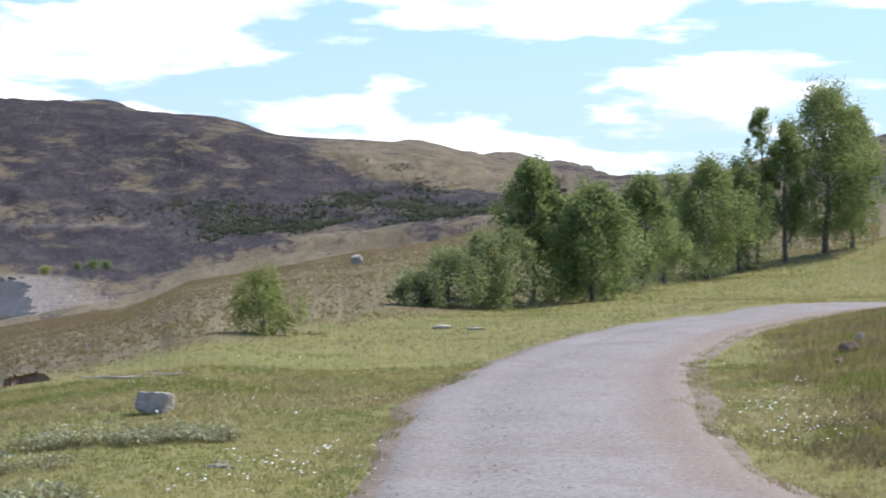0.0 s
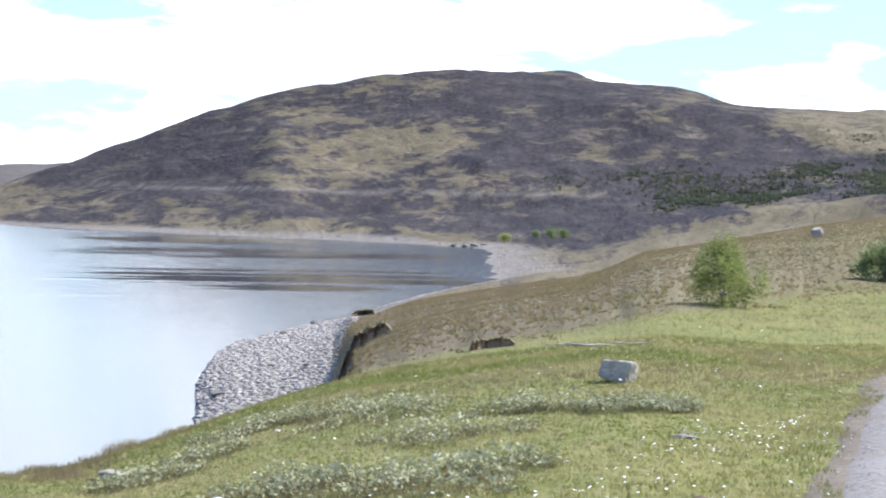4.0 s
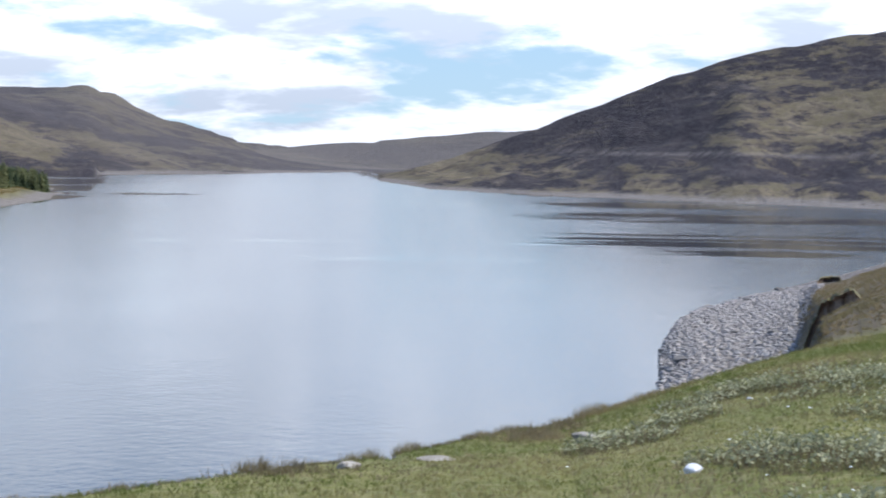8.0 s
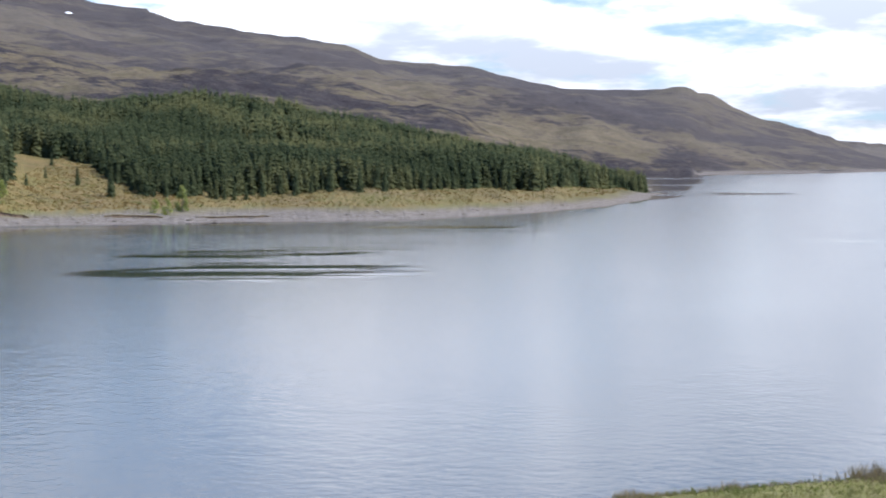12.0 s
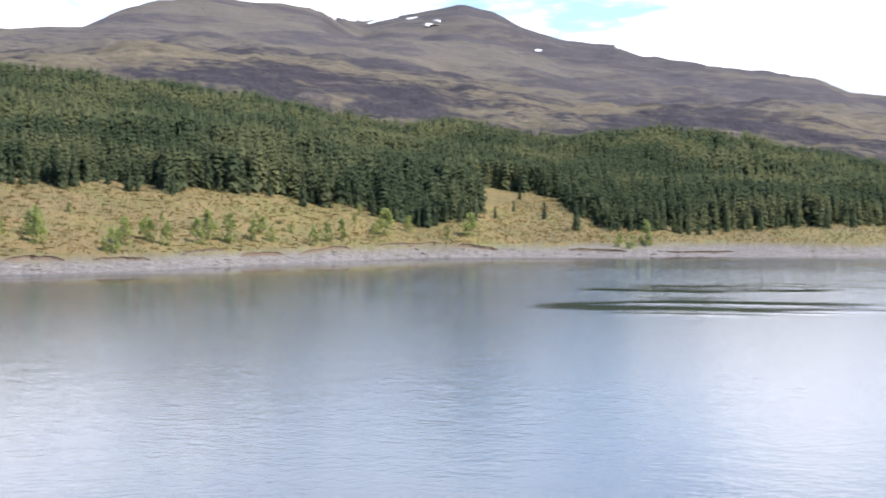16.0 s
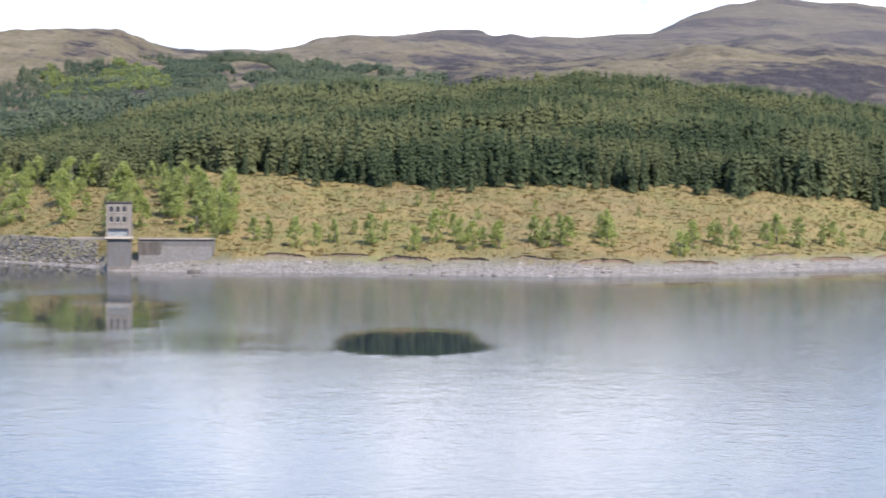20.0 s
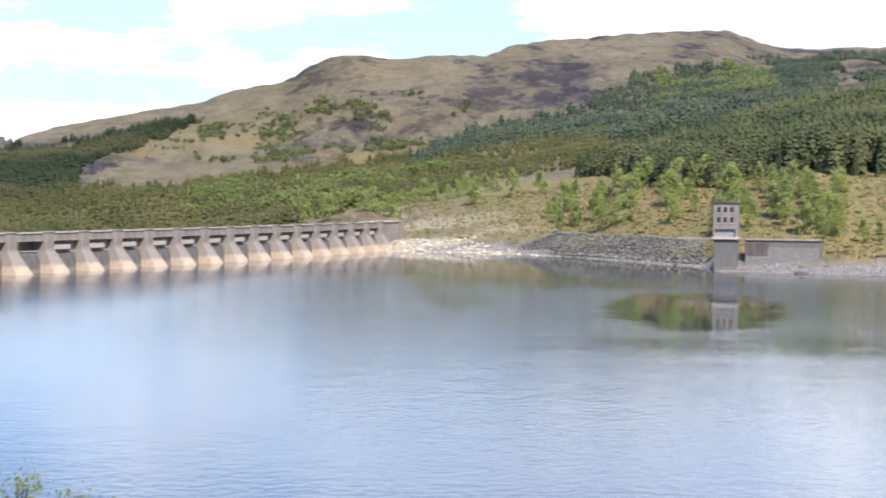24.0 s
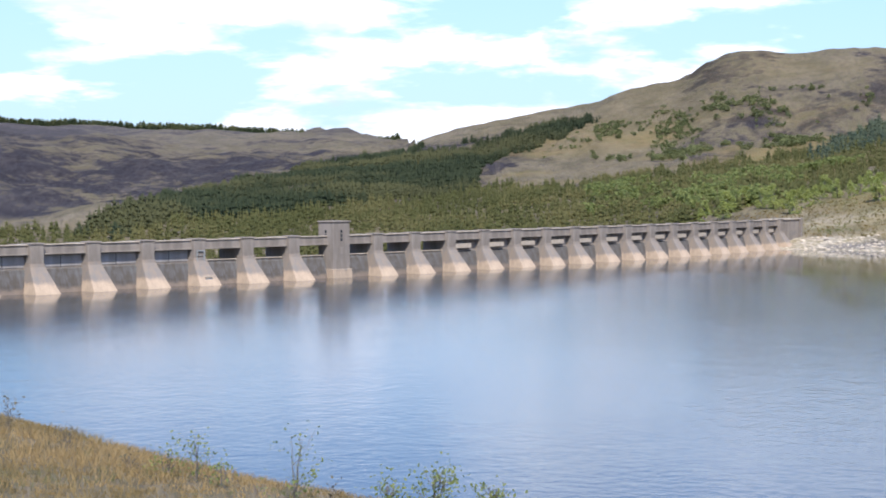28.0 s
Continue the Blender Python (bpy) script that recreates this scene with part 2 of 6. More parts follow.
def make_leaf(name, a, b, tip=None, patch=0.5, glow=0.4):
    k = Mat(name, 0.95)
    k.b.inputs["Specular IOR Level"].default_value = 0.06
    col = k.mix(k.island(), a, b)
    col = k.mix(k.math("MULTIPLY", k.ramp(k.noise(patch, 4), 0.42, 0.62), 0.8), col, tip or b)
    k.color(col)
    thin = k.t.nodes.new("ShaderNodeBsdfTranslucent")
    k.t.links.new(col, thin.inputs[0])
    both = k.t.nodes.new("ShaderNodeMixShader")
    both.inputs[0].default_value = glow
    k.t.links.new(k.b.outputs[0], both.inputs[1])
    k.t.links.new(thin.outputs[0], both.inputs[2])
    k.t.links.new(both.outputs[0], k.t.nodes["Material Output"].inputs[0])
    return k.m


def make_plain(name, a, b, scale=3.0, rough=0.9, relief=0.3):
    k = Mat(name, rough)
    k.color(k.mix(k.ramp(k.noise(scale, 6, 0.65), 0.3, 0.7), a, b)).bump(k.noise(scale * 5, 5, 0.65), relief, 0.03)
    return k.m


M_GROUND, M_WATER = make_ground(), make_water()
M_CONCRETE = make_concrete("weathered_concrete", (0.262, 0.22, 0.18), (0.182, 0.15, 0.121), 0.5)
M_PALE = make_concrete("washed_concrete", (0.45, 0.37, 0.285), (0.35, 0.285, 0.215), 0.3)
M_DARK = make_concrete("wet_concrete", (0.055, 0.047, 0.04), (0.12, 0.10, 0.085), 0.6)
M_NOSE = make_waterworn("waterworn_pier", (0.24, 0.188, 0.142), (0.45, 0.335, 0.232), 1.1)
M_WEIR = make_waterworn("stained_weir", (0.085, 0.07, 0.056), (0.22, 0.168, 0.128), 0.45)
M_GLASS = Mat("dark_window", 0.2).color((0.03, 0.035, 0.04)).m
M_STEEL = make_plain("dull_steel", (0.16, 0.17, 0.17), (0.3, 0.3, 0.29), 4, 0.5)
M_BARK = make_plain("bark", (0.10, 0.085, 0.07), (0.2, 0.18, 0.155), 6, 0.95, 0.6)
M_CONIFER = make_leaf("spruce_needles", (0.044, 0.062, 0.035), (0.094, 0.115, 0.056), (0.17, 0.172, 0.078), 0.03)
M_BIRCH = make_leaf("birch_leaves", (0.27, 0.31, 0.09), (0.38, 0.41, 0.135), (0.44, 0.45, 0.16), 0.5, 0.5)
# birch leaves again, darker: the trees' shade is put into the colour
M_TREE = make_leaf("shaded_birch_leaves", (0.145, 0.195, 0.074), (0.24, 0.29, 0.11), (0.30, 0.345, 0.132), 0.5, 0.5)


def make_gravel():
    k = Mat("track_gravel", 0.95)
    broad, fine = k.noise(0.55, 4, 0.6), k.noise(26, 5, 0.75)
    col = k.mix(k.ramp(broad, 0.35, 0.68), (0.172, 0.148, 0.128), (0.205, 0.188, 0.172))
    col = k.mix(k.ramp(fine, 0.42, 0.68), col, (0.28, 0.26, 0.245))
    col = k.mix(k.math("MULTIPLY", k.ramp(k.noise(0.9, 5, 0.65), 0.5, 0.68), 0.6), col, (0.185, 0.14, 0.112))
    col = k.mix(k.ramp(k.noise(17, 5, 0.8), 0.48, 0.36), col, (0.105, 0.09, 0.08))
    col = k.mix(k.ramp(k.noise(45, 3, 0.7), 0.62, 0.75), col, (0.15, 0.14, 0.125))
    # the inside of the bend is worn down to pinkish earth
    bare = k.math("ADD", k.attr("bare")["Fac"], k.math("MULTIPLY", k.math("SUBTRACT", k.noise(1.6, 6, 0.7), 0.5), 0.9))
    earth = k.mix(k.ramp(fine, 0.4, 0.66), (0.175, 0.128, 0.098), (0.25, 0.205, 0.172))
    col = k.mix(k.math("MULTIPLY", k.ramp(bare, 0.35, 0.75), 0.8), col, earth)
    k.color(col).bump(k.math("ADD", fine, k.noise(9, 4, 0.7)), 0.22, 0.015)
    return k.m


M_GRAVEL = make_gravel()
M_STONE = make_plain("grey_stone", (0.27, 0.235, 0.19), (0.45, 0.40, 0.335), 6, 0.9, 0.6)
M_PEAT = make_plain("dark_peat", (0.095, 0.068, 0.05), (0.23, 0.165, 0.115), 5, 0.95, 0.8)
M_SOIL = make_plain("verge_earth", (0.135, 0.105, 0.078), (0.21, 0.17, 0.125), 3, 0.95, 0.7)

# ---- the lie of the land: lines of (bearing in degrees, distance, height above the lake) ----
BROW = [
    (-40, 70, 12.5), (-14.2, 88, 12.3), (-8.7, 79.1, 10.6), (-5.8, 61.1, 10.2), (-2.7, 57.5, 9.9), (4.7, 36.5, 10.1), (7.4, 31.9, 10.2),
    (10.62, 28.5, 10), (18.26, 25.42, 9.5), (22.87, 22.73, 9.2), (26.19, 20.24, 9.1), (33.3, 15.76, 9.36), (44.4, 12.51, 9.62), (52, 8.64, 10.04),
    (75, 8, 10.2), (106.8, 9, 10.2), (114, 10.54, 10.1), (119.1, 13.47, 9.7), (122.8, 15.69, 9.5), (126.7, 19.31, 9.3), (130, 23.32, 9.1),
    (150, 40, 9), (180, 60, 10),
]
SLOPE = [
    (-40, 200, 25), (-25, 190, 22), (-14.2, 190, 14.5), (-7.6, 170, 14.7), (-2, 165, 13.8), (0.6, 165, 12), (2.7, 170, 11.1),
    (5.2, 150, 9.9), (8.3, 140, 8.7), (10.4, 150, 5.8), (13.9, 130, 5), (17.7, 75, 5.6), (18.3, 60, 3.6), (20, 55, 2.6),
    (22.6, 45, 2), (23.2, 38, 3), (28, 24, 6.2), (36, 18, 6.5), (50, 13, 7.5), (104, 13, 7.5), (112, 16, 7),
    (120, 30, 6), (130, 45, 5), (150, 80, 6), (180, 120, 8),
]
SHORE = [
    (-40, 330, 12), (-14, 330, 9), (2, 310, 3.5), (11.5, 310, 1), (13, 293, 0), (17, 205, 0), (19.0, 176, 0), (20.7, 159, 0),
    (21.7, 147, 0), (22.4, 132, 0), (22.75, 114, 0), (22.9, 62, 0), (26, 50, 0), (36, 38, 0), (50, 30, 0), (90, 30, 0),
    (110, 36, 0), (122, 60, 0), (132, 90, 0), (150, 180, 2), (180, 300, 8),
]
FAR = [
    (-40, 700, 30), (-20, 650, 20), (-2.1, 560, 19.5), (6.7, 600, 9.6), (10.9, 560, 2), (14.1, 538, 0), (25.9, 705, 0),
    (30.3, 865, 0), (32, 1231, 0), (32.9, 2420, 0), (36.9, 1764, 0), (40.8, 1455, 0), (41.1, 658, 0), (41.8, 575, 0),
    (44, 462, 0), (46.4, 404, 0), (50.1, 359, 0), (54.6, 342, 0), (64.8, 324, 0), (74.1, 266, 0), (78.6, 255, 0),
    (93.7, 272, 0), (93.7, 284, 0), (100, 339, 0), (104.8, 352, 0), (114, 262, 0), (120, 228, 0), (128, 200, 0),
    (140, 190, 0), (160, 330, 4), (180, 500, 12),
]
BANK_EAST = [
    (-40, 900, 60), (-20, 800, 45), (-7.6, 700, 26.3), (-2.1, 800, 27.9), (6.7, 830, 19), (7.5, 820, 18.1), (18.6, 850, 7.2),
    (20.3, 820, 14.9), (25.9, 1000, 6.5), (32, 1320, 0.4), (32.9, 2650, 0.6), (40.8, 1800, 0.9), (41.1, 700, -0.3), (41.8, 690, -0.2),
    (43, 610, 3.5), (45.7, 470, 4.1), (50.6, 410, 4.1), (59, 380, 4.6), (61.4, 450, 12.8), (63.4, 360, 5.7), (64.9, 350, 4.9),
    (68, 360, 9.2), (70.4, 345, 11.9), (78.6, 320, 13.2), (83.5, 320, 13.1), (90.6, 345, 15.2), (93.3, 350, 12.4), (96.9, 380, 13.2),
    (97.5, 430, 14.8), (112, 400, -4), (120, 380, -8), (130, 380, -8),
]
BANK_WEST = [
    (150, 400, 5), (180, 600, 20),
]
BANK = BANK_EAST + BANK_WEST
WOOD_EAST = [
    (-40, 1100, 90), (-20, 1000, 70), (-7.6, 900, 37.6), (-2.1, 1050, 46.3), (6.7, 1110, 48), (7.5, 1100, 45.6), (13, 1100, 47.4),
    (18.7, 1060, 35.5), (20.3, 1060, 40), (22.2, 1100, 28), (32, 1340, 0.7), (32.9, 3000, 1.5), (40.8, 2050, 26.5), (41.1, 780, -1.8),
    (42.2, 760, -0.2), (45.3, 700, 9.8), (48.3, 690, 13.4), (54.7, 640, 26.2), (57.6, 640, 30.1), (62.1, 650, 31.2), (66.7, 640, 34.7),
    (70.4, 630, 41), (78.1, 620, 46.4), (84.2, 600, 42.6), (88.8, 580, 37.6), (96.8, 560, 23.4), (98.7, 640, 25.3), (106.1, 600, 13.5),
    (120.6, 600, 1.7), (124.1, 560, 5.1), (129.4, 520, -0.1), (150, 800, 30),
]
WOOD_WEST = [
    (180, 900, 50),
]
WOOD = WOOD_EAST + WOOD_WEST
SHOULDER = [
    (-40, 1400, 160), (-20, 1300, 120), (-7.6, 1050, 48.6), (-2.1, 1300, 67.1), (6.7, 1320, 86), (7.5, 1300, 83), (13.1, 1300, 91.4),
    (20.4, 1300, 76.1), (25.9, 1300, 34.9), (32, 1360, 0.9), (32.9, 3500, 5.3), (40.5, 2500, 59.1), (40.9, 2000, 18), (44.6, 1700, 41.1),
    (50.1, 1700, 67.3), (52.4, 1900, 95.3), (59.7, 2000, 117.8), (63.8, 2300, 172.6), (70.4, 2600, 238.6), (78.6, 1900, 157.8), (91.5, 1200, 94.4),
    (95.1, 1000, 68.7), (96.1, 850, 48.6), (102.4, 850, 36.3), (111.6, 850, 19.1), (114.2, 850, 16.7), (118.6, 1100, 33.4), (125.9, 900, 6.9),
    (129.4, 800, 0.2), (150, 1400, 70), (180, 1500, 90),
]
SKYLINE_EAST = [
    (-40, 1600, 200), (-20, 1500, 150), (-14.2, 1200, 81.5), (-9.4, 1250, 60.9), (-5.8, 1500, 65.5), (-4.7, 2600, 102.8), (-2.1, 2400, 119.9),
    (0.8, 1900, 118.1), (4.9, 1650, 110.2), (7.1, 1650, 123.6), (9.9, 1550, 123.1), (10.8, 1600, 136.5), (13.1, 1500, 127.8), (14.2, 1460, 127.4),
    (17.1, 1430, 117.9), (19.6, 1400, 102.1), (22.3, 1400, 83.1), (25.9, 1400, 47.9), (29.6, 1400, 14.4), (30.6, 1380, 7.4), (31, 4300, 69.3),
    (34, 4200, 48.8), (35.5, 3600, 33), (37.2, 3000, 52.4), (39.1, 2900, 81.3), (40.5, 2850, 116.3), (41.4, 2800, 126.9), (43.1, 2900, 125.2),
    (45.3, 3000, 132.4), (47.3, 3100, 156.5), (48.1, 3200, 176.2), (51.2, 3500, 208.7),
]
SKYLINE_WEST = [
    (52.3, 3700, 248.5), (57.1, 4300, 330), (58, 4000, 319.5), (58.7, 4400, 374.1), (60.4, 4500, 392.9), (61.8, 4500, 429), (62.7, 4500, 465),
    (63.7, 4500, 483.7), (66.9, 4400, 430.3), (68.1, 3300, 343.3), (68.8, 3200, 346.2), (71.9, 3100, 353.6), (73.8, 3000, 325.7), (75.9, 2600, 247.2),
    (79.9, 2400, 223.7), (80.4, 2300, 220.8), (81.1, 2300, 218.6), (81.5, 2300, 228.7), (82.8, 2300, 228.6), (84.2, 2400, 222.3), (85.3, 2400, 224.3),
    (86.4, 2400, 217), (87.5, 2300, 194), (91.4, 1700, 146.6), (93.2, 1400, 137.5), (95.1, 1350, 134.2), (98.8, 1250, 120.3), (100.1, 1200, 110.8),
    (101, 1150, 97.5), (102.1, 1130, 97.5), (103.2, 1120, 94.2), (104.4, 1110, 93.8),
]
SKYLINE_MORE = [
    (105.2, 1100, 96.1), (106.1, 1110, 95), (106.7, 1120, 91.1), (107.6, 1150, 81.2), (109, 1180, 77.9), (110.5, 1200, 68.4), (112.9, 1250, 61.4),
    (116, 1350, 48.1), (117, 2600, 76.6), (118.6, 2500, 82.3), (121.4, 2400, 85.8), (129.4, 2300, 96.4), (150, 2400, 220), (180, 2400, 220),
]
SKYLINE = SKYLINE_EAST + SKYLINE_WEST + SKYLINE_MORE
LINES = [BROW, SLOPE, SHORE, FAR, BANK, WOOD, SHOULDER, SKYLINE]


def hashed(ix, iy, seed):
    n = np.sin(ix * 127.1 + iy * 311.7 + seed * 74.7) * 43758.5453
    return n - np.floor(n)


def value_noise(x, y, seed=0):
    ix, iy = np.floor(x), np.floor(y)
    fx, fy = x - ix, y - iy
    fx, fy = fx * fx * (3 - 2 * fx), fy * fy * (3 - 2 * fy)
    a, b = hashed(ix, iy, seed), hashed(ix + 1, iy, seed)
    c, d = hashed(ix, iy + 1, seed), hashed(ix + 1, iy + 1, seed)
    return (a + (b - a) * fx) * (1 - fy) + (c + (d - c) * fx) * fy - 0.5


def fractal(x, y, octaves=4, seed=0):
    total, amp = np.zeros_like(np.asarray(x, float)), 1.0
    for k in range(octaves):
        total = total + amp * value_noise(x, y, seed + k)
        x, y, amp = x * 2.03 + 11.3, y * 2.03 - 7.1, amp * 0.5
    return total


def nodes_at(az):
    """The distances and heights of the land's breaks along bearings az."""
    rs, zs = [np.full_like(az, 0.5)], [np.full_like(az, 10.3)]
    for n, line in enumerate(LINES):
        a_, r_, z_ = np.array(line).T
        r, z = np.interp(az, a_, r_), np.interp(az, a_, z_)
        if n == 0:
            level = np.interp(az, [-14, -4, 4], [0.78, 0.78, 0.6])
            flat = np.interp(az, [-14, -3, 8], [10.2, 10.15, 10.1])
            rs.append(r * level)
            mixed = np.clip((az - 3) / 8, 0, 1)
            zs.append(flat * (1 - mixed) + (10.3 + (z - 10.3) * 0.5) * mixed)
        if n == 3:
            wet = np.interp(az, [11.0, 13.5], [0.0, 1.0])
            rs.append(rs[-1] + (r - rs[-1]) * 0.12)
            zs.append(zs[-1] * (1 - wet) - 2.0 * wet)
            rs.append(rs[-2] + (r - rs[-2]) * 0.9)
            zs.append((zs[-2] + z) * 0.5 * (1 - wet) - 2.0 * wet)
        if n == 6:
            # open water behind the wooded point
            gap = np.interp(az, [40.95, 41.0, 44, 49], [0, 1, 1, 0])
            ra, za = rs[-1], zs[-1]
            for part_way, rg, zg in ((0.15, ra * 1.12, -2.0), (0.55, 1400.0, -1.0)):
                rs.append(ra + (r - ra) * part_way * (1 - gap) + (rg - ra) * gap)
                zs.append((za + (z - za) * part_way) * (1 - gap) + zg * gap)
        if n == 7:
            # the near hill runs out in a low point before the last ridge
            out = (az > 30.5) & (az < 31.95)
            r = np.where(out, 1400.0, r)
            z = np.where(out, np.interp(30.5, a_, z_) * np.clip((31.95 - az) / 1.45, 0, 1), z)
        rs.append(np.maximum(r, rs[-1] + 1.0))
        zs.append(z)
    zs[-1] = zs[-1] + 0.002 * rs[-1]
    rs.append(rs[-1] * 1.2)
    zs.append(zs[-1] * 0.5)
    # low ground and water before the last ridge
    open_way = np.interp(az, [12, 20, 33, 34], [0, 1, 1, 0])
    rs.append(np.maximum(rs[-1] + 30, 3450.0))
    zs.append(zs[-1] * 0.9 * (1 - open_way) + 2.0 * open_way)
    rs.append(np.maximum(rs[-1] + 50, 4300.0))
    zs.append(np.maximum(zs[-1] * 0.8, np.interp(az, [24, 26, 29, 31.5, 33.5], [0, 102, 88, 74, 60])))
    rs.append(np.maximum(rs[-1] + 50, 4900.0))
    zs.append(zs[-1] * 0.6)
    return rs, zs


def raw_height(az, r, nodes):
    rs, zs = nodes
    z = np.where(r < rs[0], zs[0], zs[-1])
    for k in range(len(rs) - 1):
        f = (r - rs[k]) / (rs[k + 1] - rs[k])
        z = np.where((f >= 0) & (f <= 1), zs[k] + (zs[k + 1] - zs[k]) * np.clip(f, 0, 1), z)
    return z


def height(x, y):
    """The ground's height at x, y."""
    x, y = np.asarray(x, float), np.asarray(y, float)
    az, r = np.degrees(np.arctan2(-x, y)), np.hypot(x, y)
    az = np.where(az < -60, az + 360, az)
    az = az + 0.3 * fractal(r / 13, az * 1.3, 3, 81) * np.interp(az, [15.5, 17, 23.5, 25], [0, 1, 1, 0]) * np.interp(r, [50, 64, 170, 210], [0, 0.5, 1, 0])
    nodes = nodes_at(np.where((az > 40.78) & (az < 41.08), 40.78, np.where((az > 31.95) & (az < 32.9), 32.9, np.clip(az, -40, 180))))
    soft = np.interp(r, [5, 200, 600], [0.03, 0.02, 0.006])
    z = sum(w * raw_height(az, r * (1 + s * soft), nodes) for s, w in ((-1, 0.25), (0, 0.5), (1, 0.25)))
    dry = np.clip((z + 0.2) / 2.0, 0, 1)
    far_end = 1 - 0.92 * np.interp(az, [30, 31, 35, 37], [0, 1, 1, 0]) * (r > 900) - 0.9 * ((az >= 37) & (az < 41) & (r > 900) & (r < 2000))
    far_end = np.clip(far_end, 0.08, 1)
    # the skyline itself stays smooth
    calm = np.interp(r / nodes[0][-5], [0, 0.80, 0.93, 1.1], [1, 1, 0.3, 0.3])
    near = fractal(x / 5.0, y / 5.0, 3, 5) * 0.09 * (r < 120)
    broad = fractal(np.radians(az) * 14, r / 330.0, 5, 9) * np.interp(r, [200, 700, 1500, 4000], [0, 5, 19, 44]) * calm
    broad += fractal(np.radians(az) * 60, r / 70.0, 4, 19) * np.interp(r, [150, 320, 700, 1500, 4000], [0, 0.4, 1.6, 6, 13]) * calm
    mound = 0.75 * np.exp(-(((az + 17.0) / 3.6) ** 2) - ((r - 33) / 12.0) ** 2)
    z = z + dry * far_end * (broad + near) + mound
    # the shelving beach round the head of the inlet
    rim = np.interp(r, [280, 296, 315, 345, 400, 470, 510, 540], [13.9, 13.45, 13.1, 13.2, 13.4, 13.25, 13.6, 14.2]) + 0.3 * fractal(r / 16, az * 2, 3, 83)
    side = np.radians(rim - az) * r
    shelf = np.where(side > 0, 0.035 * side + 0.0009 * side**2, 0.09 * side) + 0.07 * fractal(x / 16, y / 16, 2, 84)
    inside = np.interp(az, [8.5, 9.5, 14.5, 15.5], [0, 1, 1, 0]) * np.interp(r, [285, 300, 525, 550], [0, 1, 1, 0])
    z = z + inside * (np.where(side > 0, np.minimum(shelf, np.maximum(z, 1.6)), np.maximum(shelf, -2.0)) - z)
    return z


def mesh_of(name, verts, faces, mat, smooth=False):
    me = bpy.data.meshes.new(name)
    me.from_pydata([tuple(v) for v in verts], [], [tuple(f) for f in faces])
    me.materials.append(mat)
    if smooth:
        me.polygons.foreach_set("use_smooth", np.ones(len(me.polygons), bool))
    me.update()
    return me


def at_bearing(az, r):
    return -math.sin(radians(az)) * r, math.cos(radians(az)) * r


def spot(az, r, lift=0.0):
    x, y = at_bearing(az, r)
    return x, y, float(height(x, y)) + lift


